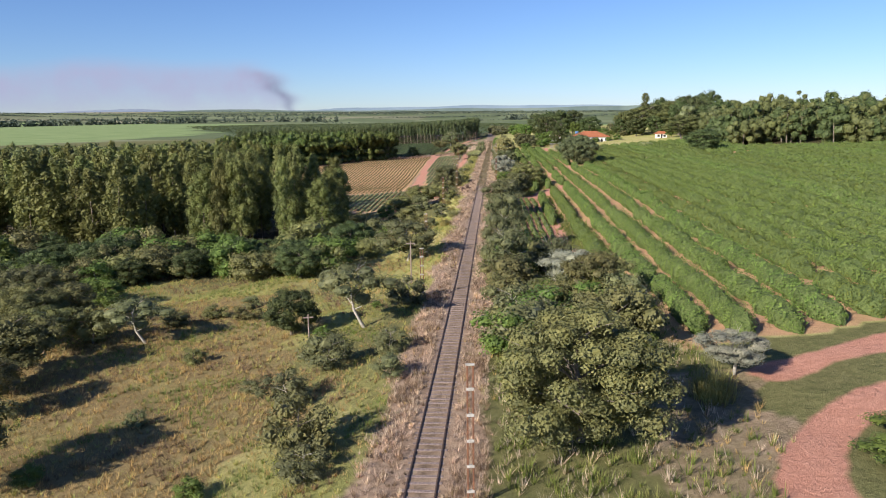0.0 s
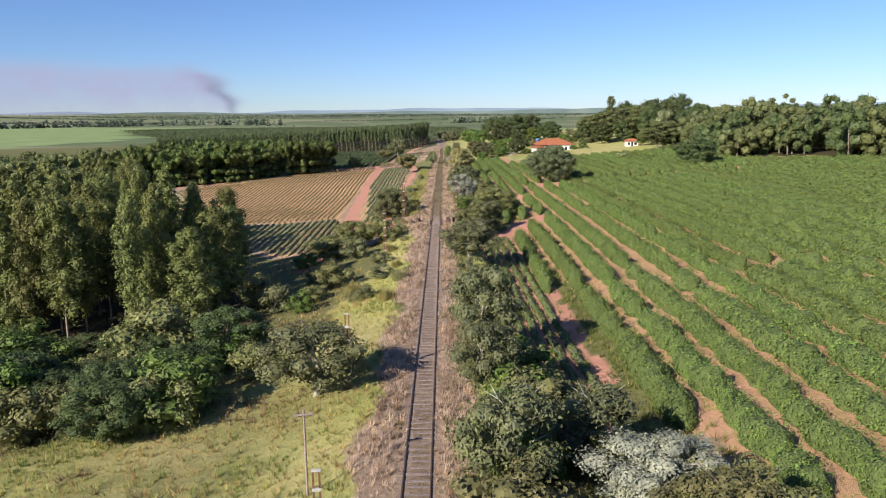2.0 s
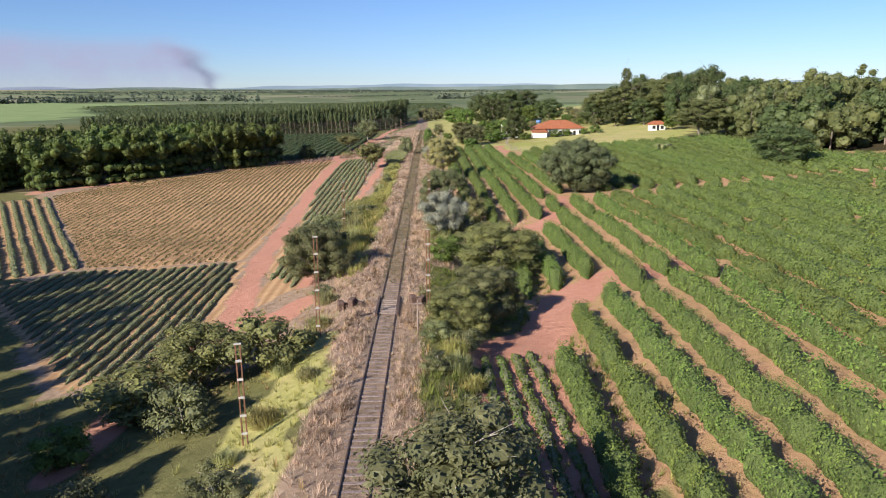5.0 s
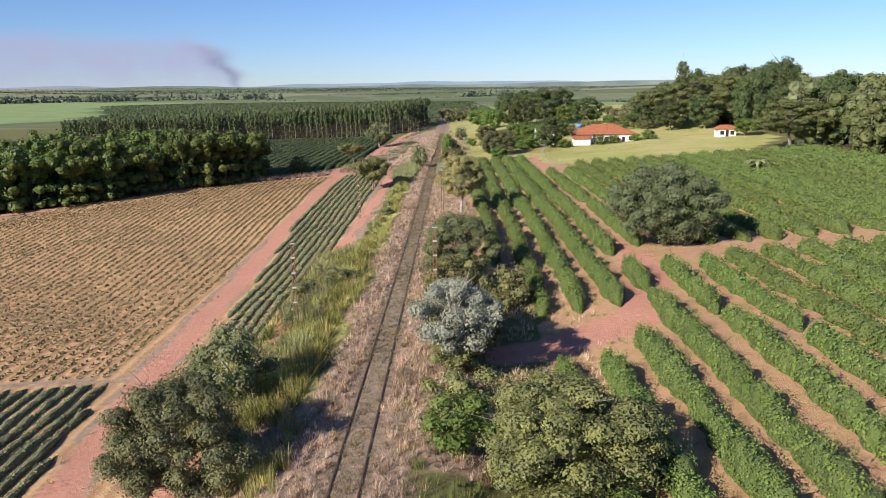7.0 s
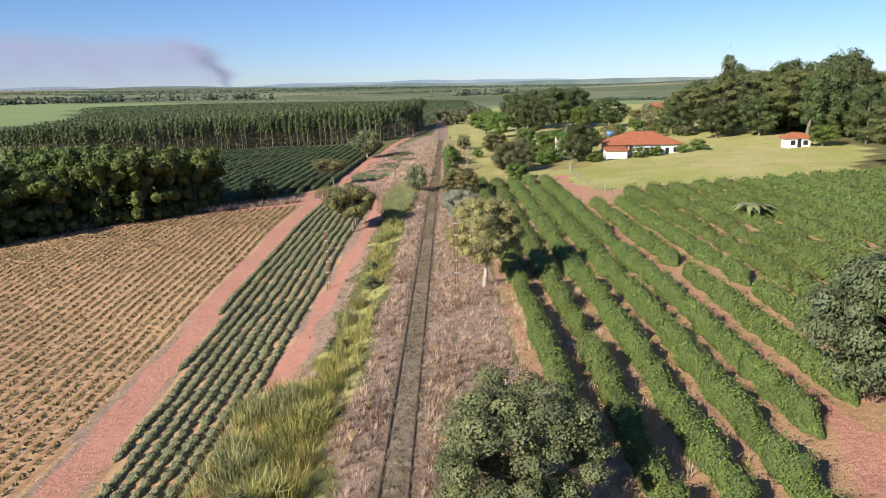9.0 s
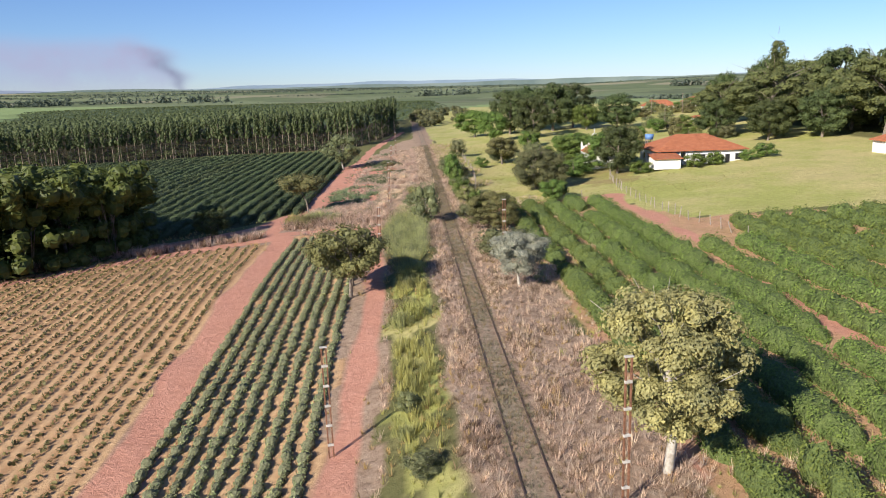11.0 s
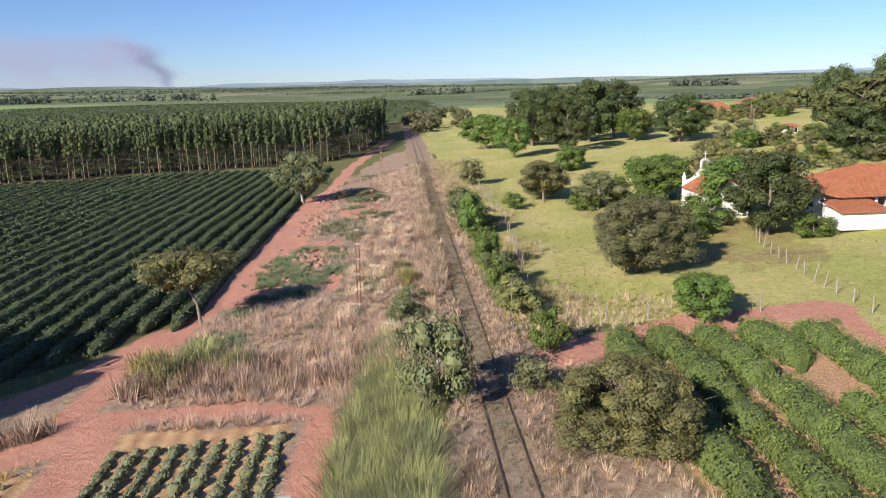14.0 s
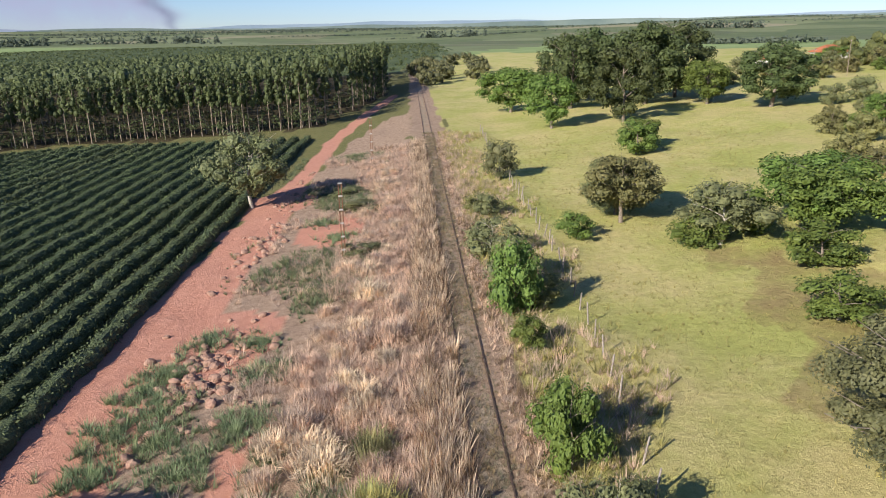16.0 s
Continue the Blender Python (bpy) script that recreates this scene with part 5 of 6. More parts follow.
tufts("pasture_grass", "yellow-green pasture grass in tufts", GRASS_LUSH, a, rng.uniform(0.1, 0.32, len(a)), 54, 9, 0.05, 1.0)
xy, rng = sow(0.2, 14, 18, 330, 15000, 55)
free, z = clear(xy)
b = pick(xy, rng, free * (1 - z["dry"]) * 0.8 * ((xy[:, 1] > 172) | ((xy[:, 1] < 60) & (rng.random(len(xy)) < 0.6))))
tufts("straw_weeds", "straw-coloured weeds between the track and the coffee", GRASS_DRY, b, rng.uniform(0.25, 0.7, len(b)), 83, 14, 0.05, 0.8)
a = pick(xy, rng, free * (1 - z["dry"]) * 0.8 * (xy[:, 1] < 178))
tufts("green_grass", "green weeds between the track and the coffee", GRASS_GREEN, a, rng.uniform(0.25, 0.8, len(a)), 56, 14, 0.06, 0.6)
xy, rng = sow(-1.0, 1.0, 135, 440, 22000, 57)
xy[:, 0] += rail_x(xy[:, 1])
a = pick(xy, rng, (0.6 + 0.4 * ripple(xy[:, 0], xy[:, 1], 3, 4)) * ease(140, 185, xy[:, 1]))
tufts("track_grass", "short grey-green grass growing between the rails", TRACK_GREEN, a[::2], rng.uniform(0.1, 0.28, len(a[::2])), 58, 10, 0.045, 1.0)
tufts("track_straw", "short dry grass growing between the rails", WEED, a[1::2], rng.uniform(0.1, 0.28, len(a[1::2])), 90, 10, 0.045, 1.0)

# ---- woods in the distance ----
pts, rng = scatter([(-260, 180), (-112, 190), (-118, 258), (-114, 300), (-155, 300), (-155, 395), (-112, 428), (-260, 396)], 9.5, 61)
joined_wood("far_wood", "dark mixed wood beyond the ploughed field", [(x, y, rng.uniform(2.5, 6.0)) for x, y in pts if rng.random() < 0.75], LEAF_WOOD, 62, 8, 24, 0.6, 7.0)
pts, rng = scatter([(84, 345), (92, 398), (100, 440), (150, 470), (210, 420), (180, 335)], 12, 63)
joined_wood("far_wood", "loose wood of olive trees round the farm", [(x, y, rng.uniform(8, 14.5)) for x, y in pts], LEAF_WOOD, 64, 15, 36, 0.55, 11.0)
pts, rng = scatter([(70, 480), (84, 520), (130, 540), (160, 500), (118, 488)], 13, 68)
joined_wood("far_wood", "scattered trees round the far houses", [(x, y, rng.uniform(4, 8)) for x, y in pts if not (82 < x < 120 and 490 < y < 525)], LEAF_WOOD, 69, 11, 30, 0.5, 7.0)
pts, rng = scatter([(8, 520), (-6, 580), (0, 700), (30, 700), (26, 600), (14, 540)], 16, 65)
joined_wood("far_wood", "scattered grey-green trees along the far end of the line", [(x, y, rng.uniform(3, 7.5)) for x, y in pts], LEAF_GREY, 66, 10, 30, 0.5, 6.0)


def far_woods():
    """Clumps of foliage over the distant country: young plantation, hedges and tree lines on the hills."""
    rng = np.random.default_rng(67)
    p = np.column_stack([rng.uniform(-630, 80, 9000), 640 + 1450 * rng.random(9000) ** 1.35])
    p = p[inside(p[:, 0], p[:, 1], FARWOOD, 5.0)]
    young = rng.uniform(0.9, 1.7, len(p))
    lines = []
    for k in range(44):
        d, a = rng.uniform(2300, 4000), rng.uniform(-0.85, 0.75)
        x, y = math.sin(a) * d, 150 + math.cos(a) * d
        along = rng.uniform(-0.35, 0.35)
        m = int(rng.uniform(60, 150) * d / 1500)
        t = rng.normal(size=m) * rng.uniform(0.04, 0.12) * d
        lines.append(np.column_stack([x + t * math.cos(along), y + t * math.sin(along) + rng.normal(size=m) * 4]))
    for a0, a1, d in ((0.22, 0.3, 1500), (0.3, 0.42, 900)):
        a = rng.uniform(a0, a1, 150)
        lines.append(np.column_stack([np.sin(a) * d, 150 + np.cos(a) * (d + rng.normal(size=150) * 8)]))
    tall = []
    for a0, a1, m in ((-0.66, -0.5, 150), (-0.5, -0.39, 70), (-0.38, -0.3, 16), (-0.3, -0.22, 40), (0.02, 0.1, 40), (0.34, 0.42, 60)):
        a = rng.uniform(a0, a1, m)
        tall.append(np.column_stack([np.sin(a) * 2250, 150 + np.cos(a) * 2250 + rng.normal(size=m) * 12]))
    tall = np.vstack(tall)
    q = np.vstack(lines)
    q = q[~inside(q[:, 0], q[:, 1], [(-330, 300), (-330, 640), (120, 640), (120, 300)], 0.0)]
    c = np.vstack([q, tall, tall])
    high = rng.uniform(5.0, 8.5, len(tall))
    size = np.concatenate([rng.uniform(2.2, 4.2, len(q)), high, high * 0.8])
    z = land(c[:, 0], c[:, 1]) + size * 0.5
    z[-len(tall):] += high * 1.3
    lv, lf = leaves(rng, np.column_stack([c, z]), size, 5, 1.35, squash=0.8)
    grow = np.repeat(size, 5 * 4)[:, None]
    mid = np.repeat(lv.reshape(-1, 4, 3).mean(1), 4, axis=0)
    lv = mid + (lv - mid) * grow * 0.62
    yv, yf = leaves(rng, np.column_stack([p, land(p[:, 0], p[:, 1]) + young * 0.3]), young, 5, 1.1, squash=0.7)
    tagged(new("young_plantation", mesh_of("young_plantation", yv, yf, LEAF_PINE)), "young green plantation on the slope beyond the tall trees", "plantation", kind="stuff")
    tagged(new("far_woods", mesh_of("far_woods", lv, lf, LEAF_FAR_HAZE)), "distant woods and tree lines on low hills, with haze in their colour", "woods", kind="stuff")


far_woods()


def smoke():
    """A plume of lavender smoke that drifts from a far field fire; a self-lit backdrop sheet."""
    nu, nv = 260, 60
    u, v = np.meshgrid(np.linspace(0, 1, nu), np.linspace(0, 1, nv))
    a = -0.778 + 0.6 * u
    d = 4300
    x, y, z = np.sin(a) * d, np.cos(a) * d, -20 + 430 * v
    line = 0.866 - 0.1 * np.clip(v - 0.1, 0, 1) - 0.02 * ease(0.5, 0.8, v) + 0.006 * np.sin(v * 24)
    broad = 0.005 + 0.055 * np.clip(v - 0.08, 0, 1)
    stem = np.exp(-(((u - line) / broad) ** 2)) * ease(0.02, 0.12, v) * (1 - ease(0.42, 0.8, v))
    edge = line + broad * 0.6 + 0.02 * ripple(u * 60, v * 40, 4.0, 3)
    crest = 0.78 + 0.13 * ripple(u * 40, v * 5, 5.0, 1) - 0.14 * ease(0.3, 0.0, u)
    cloud = (1 - ease(-0.05, 0.025, u - edge)) * (1 - ease(-0.2, 0.07, v - crest)) * (0.3 + 0.7 * ease(0.05, 0.5, v)) * ease(0.0, 0.2, u)
    den = np.clip(0.68 * cloud + 0.42 * stem, 0, 0.92)
    q = np.arange(nu * nv).reshape(nv, nu)
    f = np.stack([q[:-1, :-1], q[:-1, 1:], q[1:, 1:], q[1:, :-1]], -1).reshape(-1, 4)
    n = Nodes("smoke")
    at = n.add("ShaderNodeAttribute")
    at.attribute_name = "thickness"
    st = n.add("ShaderNodeAttribute")
    st.attribute_name = "stem"
    puff = n.noise(0.006, 6, 0.6)
    alpha = n.math("MULTIPLY", at.outputs["Fac"], n.math("ADD", n.math("MULTIPLY", puff, 1.5), 0.25))
    # Emission replaces daylight on the smoke; its lit tone is fixed here.
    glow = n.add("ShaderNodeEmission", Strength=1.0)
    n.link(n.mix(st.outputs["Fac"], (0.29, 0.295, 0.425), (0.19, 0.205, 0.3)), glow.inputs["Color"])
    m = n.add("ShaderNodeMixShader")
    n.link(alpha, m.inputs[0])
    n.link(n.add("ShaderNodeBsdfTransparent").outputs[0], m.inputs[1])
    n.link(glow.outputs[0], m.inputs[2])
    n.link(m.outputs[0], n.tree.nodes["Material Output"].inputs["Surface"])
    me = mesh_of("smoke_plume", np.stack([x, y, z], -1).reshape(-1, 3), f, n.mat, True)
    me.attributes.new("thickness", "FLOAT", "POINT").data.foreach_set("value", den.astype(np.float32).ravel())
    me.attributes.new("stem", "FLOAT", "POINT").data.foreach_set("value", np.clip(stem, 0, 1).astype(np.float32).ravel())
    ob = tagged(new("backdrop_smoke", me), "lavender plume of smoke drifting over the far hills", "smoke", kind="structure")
    ob.visible_shadow = False


smoke()


def far_hills():
    """Plain backdrop: two ridges at the end of the land, blue from haze put into their colour."""
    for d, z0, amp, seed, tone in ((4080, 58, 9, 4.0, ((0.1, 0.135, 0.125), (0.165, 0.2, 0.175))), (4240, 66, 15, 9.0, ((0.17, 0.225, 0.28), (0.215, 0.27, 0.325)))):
        a = np.linspace(-1.3, 1.3, 700)
        top = z0 + amp * ripple(a * 9, a * 0 + seed, 1.0, seed) + 0.35 * amp * ripple(a * 31, a * 0, 1.0, seed + 1)
        v = np.concatenate([np.stack([np.sin(a) * r, 150 + np.cos(a) * r, z], 1) for r, z in ((d, a * 0 - 40), (d, top), (d + 60, top - 4))])
        n = len(a)
        q = np.arange(n - 1)
        f = np.concatenate([np.stack([q + k * n, q + 1 + k * n, q + n + 1 + k * n, q + n + k * n], 1) for k in (0, 1)])
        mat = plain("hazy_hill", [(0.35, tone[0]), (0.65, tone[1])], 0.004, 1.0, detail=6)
        tagged(new("backdrop_hills", mesh_of("backdrop_hills", v, f, mat, True)), "low hills along the horizon, coloured with blue haze", "hills", kind="structure")


far_hills()


# ---- houses and chapel ----
def roof_tiles(name):
    n = Nodes(name, 0.85)
    w = n.add("ShaderNodeTexWave", Scale=2.6, Distortion=0.6, Detail=2.0)
    n.link(n.coords(), w.inputs["Vector"])
    c = n.ramp(n.noise(1.3, 6, 0.7), [(0.25, (0.34, 0.105, 0.05)), (0.55, (0.5, 0.175, 0.08)), (0.8, (0.56, 0.27, 0.16))])
    n.bump(w.outputs["Fac"], 0.6, 0.06)
    return n.colour(n.mix(0.2, c, w.outputs["Color"], "MULTIPLY"))


ROOF = roof_tiles("clay_roof_tiles")


def hip_roof(x0, x1, y0, y1, z, rise, inset, thick=0.14):
    """A hipped roof as a closed shell; inset: how far the ridge ends stand in from the short sides."""
    along_x = x1 - x0 > y1 - y0
    mx, my = (x0 + x1) / 2, (y0 + y1) / 2
    ridge = ((x0 + inset, my), (x1 - inset, my)) if along_x else ((mx, y0 + inset), (mx, y1 - inset))
    v = [(x0, y0, z), (x1, y0, z), (x1, y1, z), (x0, y1, z), (*ridge[0], z + rise), (*ridge[1], z + rise)]
    v += [(a, b, c - thick) for a, b, c in v]
    top = [(0, 1, 5, 4), (1, 2, 5), (2, 3, 4, 5), (3, 0, 4)] if along_x else [(0, 1, 4), (1, 2, 5, 4), (2, 3, 5), (3, 0, 4, 5)]
    bm = bmesh.new()
    vs = [bm.verts.new(p) for p in v]
    for f in top:
        bm.faces.new([vs[k] for k in f])
        bm.faces.new([vs[k + 6] for k in reversed(f)])
    for a, b in ((0, 1), (1, 2), (2, 3), (3, 0)):
        bm.faces.new([vs[a], vs[a + 6], vs[b + 6], vs[b]])
    bmesh.ops.recalc_face_normals(bm, faces=bm.faces)
    return bm


def opening(root, name, x, y, z, w, h, face, label=""):
    """A framed window or door set 3 cm proud of a wall; face: the way it looks, as (dx, dy)."""
    turn = math.degrees(math.atan2(face[0], -face[1]))
    bm = bmesh.new()
    for sx in (-1, 1):
        box(bm, (0.1, 0.1, h), (sx * w / 2, 0, 0))
    for sz in (-1, 1):
        box(bm, (w + 0.1, 0.1, 0.1), (0, 0, sz * h / 2))
    fr = part(name, solid(name, bm, PAINT_WHITE), root, label)
    fr.matrix_basis = pose(x, y, z, 0, 0, turn)
    bm = bmesh.new()
    box(bm, (w - 0.1, 0.04, h - 0.1), (0, -0.01, 0))
    part("pane", solid("pane", bm, DARK_OPENING), fr, "dark pane")


def farmhouse():
    z = ground_z(46, 345) - 0.3
    root = thing("farmhouse", "white-walled farmhouse with a broad red clay tile roof", "house")
    x0, x1, y0, y1, h = 38.3, 53.6, 345.0, 355.5, 2.9
    bm = bmesh.new()
    for size, at in (((x1 - x0 - 5.2, 0.25, h), ((x0 + 5.2 + x1) / 2, y0, z + h / 2)), ((x1 - x0, 0.25, h), ((x0 + x1) / 2, y1, z + h / 2)), ((0.25, y1 - y0 - 2.8, h), (x0, (y0 + 2.8 + y1) / 2, z + h / 2)), ((0.25, y1 - y0 - 0.25, h), (x1, (y0 + y1) / 2, z + h / 2)), ((5.2, 0.25, h), (x0 + 2.6, y0 + 2.8, z + h / 2)), ((0.25, 2.6, h), (x0 + 5.3, y0 + 1.5, z + h / 2))):
        box(bm, size, at, bevel=0.02)
    part("wall", solid("wall", bm, WHITEWASH), root, "whitewashed wall")
    part("roof", solid("roof", hip_roof(x0 - 0.7, x1 + 0.7, y0 - 0.7, y1 + 0.7, z + h, 2.5, 5.6), ROOF), root, "red clay tile roof")
    bm = bmesh.new()
    box(bm, (5.0, 2.7, 0.5), (x0 + 2.6, y0 + 1.35, z + 0.25), bevel=0.02)
    part("veranda_floor", solid("veranda_floor", bm, CONCRETE), root)
    for k in range(5):
        bm = bmesh.new()
        box(bm, (0.28, 0.28, h - 0.45), (x0 + 0.1 + 1.2 * k, y0, z + 0.48 + (h - 0.45) / 2), bevel=0.03)
        part("column", solid("column", bm, PAINT_WHITE), root, "white veranda column")
    bm = bmesh.new()
    box(bm, (5.0, 0.14, 0.7), (x0 + 2.5, y0 + 0.02, z + 0.8), bevel=0.02)
    part("parapet", solid("parapet", bm, PAINT_WHITE), root)
    for x, w in ((46, 1.2), (48.6, 1.2), (52.6, 1.3)):
        opening(root, "window", x, y0 - 0.16, z + 1.55, w, 1.2, (0, -1))
    opening(root, "door", 50.6, y0 - 0.16, z + 1.05, 0.95, 2.0, (0, -1), "dark doorway in a white frame")
    for y in (350, 352.5):
        opening(root, "window", x0 - 0.16, y, z + 1.55, 1.1, 1.2, (-1, 0))
    bm = bmesh.new()
    for size, at in (((4.6, 0.2, 1.9), (38.6, 341.6, z + 0.95)), ((0.2, 3.0, 1.9), (36.4, 343.2, z + 0.95)), ((0.2, 3.0, 1.9), (40.9, 343.2, z + 0.95))):
        box(bm, size, at, bevel=0.02)
    part("annexe_wall", solid("annexe_wall", bm, WHITEWASH), root, "low white annexe wall")
    bm = bmesh.new()
    box(bm, (5.2, 3.9, 0.12), (38.6, 343.0, z + 2.15), (10, 0, 0), 0.02)
    part("annexe_roof", solid("annexe_roof", bm, ROOF), root, "brown tiled lean-to roof")
    bm = bmesh.new()
    bmesh.ops.create_cone(bm, cap_ends=True, segments=20, radius1=0.75, radius2=0.85, depth=1.0, matrix=pose(40.5, 357.2, z + 4.6))
    part("water_tank", solid("water_tank", bm, plain("blue_plastic", [(0.3, (0.1, 0.2, 0.42)), (0.7, (0.16, 0.28, 0.5))], 3, 0.5), True), root, "blue plastic water tank on a stand")
    bm = bmesh.new()
    for sx in (-0.5, 0.5):
        for sy in (-0.5, 0.5):
            box(bm, (0.12, 0.12, 4.4), (40.5 + sx, 357.2 + sy, z + 2.0))
    part("tank_stand", solid("tank_stand", bm, WOOD_OLD), root)


farmhouse()


def chapel():
    x, y = 30.4, 356.2
    z = ground_z(x, y) - 0.25
    root = thing("chapel", "small white chapel with a red tile roof and a bell gable", "chapel")
    w, l, h = 4.6, 6.6, 3.3
    bm = bmesh.new()
    for sx in (-1, 1):
        box(bm, (0.3, l, h), (x + sx * w / 2, y, z + h / 2), bevel=0.02)
    box(bm, (w, 0.3, h), (x, y - l / 2 + 0.05, z + h / 2), bevel=0.02)
    part("wall", solid("wall", bm, WHITEWASH), root, "whitewashed chapel wall")
    bm = bmesh.new()
    outline = [(-2.6, 0), (2.6, 0), (2.6, 3.9), (2.3, 3.95)]
    outline += [(2.3 - 1.75 * t, 3.95 + 1.25 * t ** 2.2) for t in (0.25, 0.5, 0.75, 1.0)]
    outline += [(-(2.3 - 1.75 * t), 3.95 + 1.25 * t ** 2.2) for t in (1.0, 0.75, 0.5, 0.25)]
    outline += [(-2.3, 3.95), (-2.6, 3.9)]
    vs = [bm.verts.new((x + a, y + l / 2, z + b)) for a, b in outline]
    face = bm.faces.new(vs)
    ext = bmesh.ops.extrude_face_region(bm, geom=[face])
    bmesh.ops.translate(bm, vec=(0, 0.35, 0), verts=[g for g in ext["geom"] if isinstance(g, bmesh.types.BMVert)])
    bmesh.ops.recalc_face_normals(bm, faces=bm.faces)
    gable = part("bell_gable", solid("bell_gable", bm, PAINT_WHITE), root, "white curved bell gable")
    bm = bmesh.new()
    for sx in (-1, 1):
        box(bm, (0.24, 0.34, 0.72), (x + sx * 0.43, y + l / 2 + 0.175, z + 5.54), bevel=0.02)
    for k in range(9):
        a = math.pi * (k + 0.5) / 9
        box(bm, (0.26, 0.34, 0.24), (x + 0.43 * math.cos(a), y + l / 2 + 0.175, z + 5.88 + 0.43 * math.sin(a)), (0, 90 - math.degrees(a), 0), 0.015)
    part("bell_arch", solid("bell_arch", bm, PAINT_WHITE), gable, "open white bell arch")
    for sx in (-1, 1):
        bm = bmesh.new()
        box(bm, (0.36, 0.36, 0.5), (x + sx * 2.45, y + l / 2 + 0.17, z + 4.15), bevel=0.03)
        bmesh.ops.create_cone(bm, cap_ends=True, segments=8, radius1=0.2, radius2=0.03, depth=0.5, matrix=pose(x + sx * 2.45, y + l / 2 + 0.17, z + 4.65))
        part("pinnacle", solid("pinnacle", bm, PAINT_WHITE), gable)
    bm = bmesh.new()
    box(bm, (0.07, 0.07, 1.0), (x, y + l / 2 + 0.17, z + 6.85))
    box(bm, (0.5, 0.07, 0.07), (x, y + l / 2 + 0.17, z + 7.0))
    part("cross", solid("cross", bm, PAINT_WHITE), gable, "plain white cross")
    for sx in (-1, 1):
        bm = bmesh.new()
        vs = [bm.verts.new((x + sx * a, b, z + c)) for a, b, c in ((2.75, y - l / 2 - 0.3, 3.2), (2.75, y + l / 2 - 0.02, 3.2), (0, y + l / 2 - 0.02, 4.75), (0, y - l / 2 - 0.3, 4.75))]
        f = bm.faces.new(vs)
        ext = bmesh.ops.extrude_face_region(bm, geom=[f])
        bmesh.ops.translate(bm, vec=(0, 0, -0.14), verts=[g for g in ext["geom"] if isinstance(g, bmesh.types.BMVert)])
        bmesh.ops.recalc_face_normals(bm, faces=bm.faces)
        part("roof_slope", solid("roof_slope", bm, ROOF), root, "red clay tile roof")
    bm = bmesh.new()
    vs = [bm.verts.new((x + a, y - l / 2 - 0.1, z + b)) for a, b in ((-2.3, 3.28), (2.3, 3.28), (0, 4.6))]
    f = bm.faces.new(vs)
    ext = bmesh.ops.extrude_face_region(bm, geom=[f])
    bmesh.ops.translate(bm, vec=(0, 0.25, 0), verts=[g for g in ext["geom"] if isinstance(g, bmesh.types.BMVert)])
    bmesh.ops.recalc_face_normals(bm, faces=bm.faces)
    part("gable", solid("gable", bm, WHITEWASH), root)
    for dy in (-1.6, 1.2):
        opening(root, "window", x - w / 2 - 0.17, y + dy, z + 1.9, 0.7, 1.3, (-1, 0))


chapel()


def small_house(x, y, w, d, h, rise, label, turn=0.0, wall=WHITEWASH):
    z = ground_z(x, y) - 0.3
    root = thing("house", label, "house")
    bm = bmesh.new()
    for size, at in (((w, 0.2, h), (0, -d / 2, h / 2)), ((w, 0.2, h), (0, d / 2, h / 2)), ((0.2, d - 0.2, h), (-w / 2 + 0.1, 0, h / 2)), ((0.2, d - 0.2, h), (w / 2 - 0.1, 0, h / 2))):
        box(bm, size, at)
    part("wall", solid("wall", bm, wall), root)
    part("roof", solid("roof", hip_roof(-w / 2 - 0.5, w / 2 + 0.5, -d / 2 - 0.5, d / 2 + 0.5, h, rise, d * 0.45), ROOF), root, "red tile roof")
    for k in (-0.28, 0.28):
        opening(root, "window", k * w, -d / 2 - 0.13, h * 0.55, 1.1, 1.1, (0, -1))
    opening(root, "door", 0, -d / 2 - 0.13, 1.05, 0.9, 2.0, (0, -1))
    root.matrix_basis = pose(x, y, z, 0, 0, turn)


small_house(95, 508, 12, 8, 2.3, 2.2, "far white house with an orange tile roof among trees", -6)
small_house(112, 516, 7, 6, 2.2, 1.8, "small far house with a red roof among trees", 8)
small_house(75.5, 337, 4.6, 3.6, 2.3, 1.0, "small open farm shed with a rusty red roof", -4)
small_house(79.5, 431, 2.4, 2.2, 2.0, 0.5, "small white hut at the far pasture edge", 5)


# ---- poles ----
def rail_pole(x, y, h, wires=True, lean=0.0):
    """A pole of two old rails joined by plates, with a cap."""
    root = thing("telegraph_pole", "tall rusty pole of two upright rails with pale plates", "pole", "poles along the railway")
    for sx in (-0.12, 0.12):
        bm = bmesh.new()
        box(bm, (0.075, 0.09, h + 0.4), (sx, 0, h / 2 - 0.2), bevel=0.006)
        part("upright", solid("upright", bm, RUST), root, "rusty rail upright")
    for k, f in enumerate((0.12, 0.3, 0.48, 0.66, 0.84)):
        bm = bmesh.new()
        box(bm, (0.32, 0.12, 0.13), (0, 0, h * f), bevel=0.01)
        part("plate", solid("plate", bm, CONCRETE), root, "chipped white plate")
    bm = bmesh.new()
    box(bm, (0.38, 0.16, 0.07), (0, 0, h + 0.035), bevel=0.01)
    part("cap", solid("cap", bm, CONCRETE), root)
    root.matrix_basis = pose(x, y, ground_z(x, y), lean, lean * 0.6, 8)


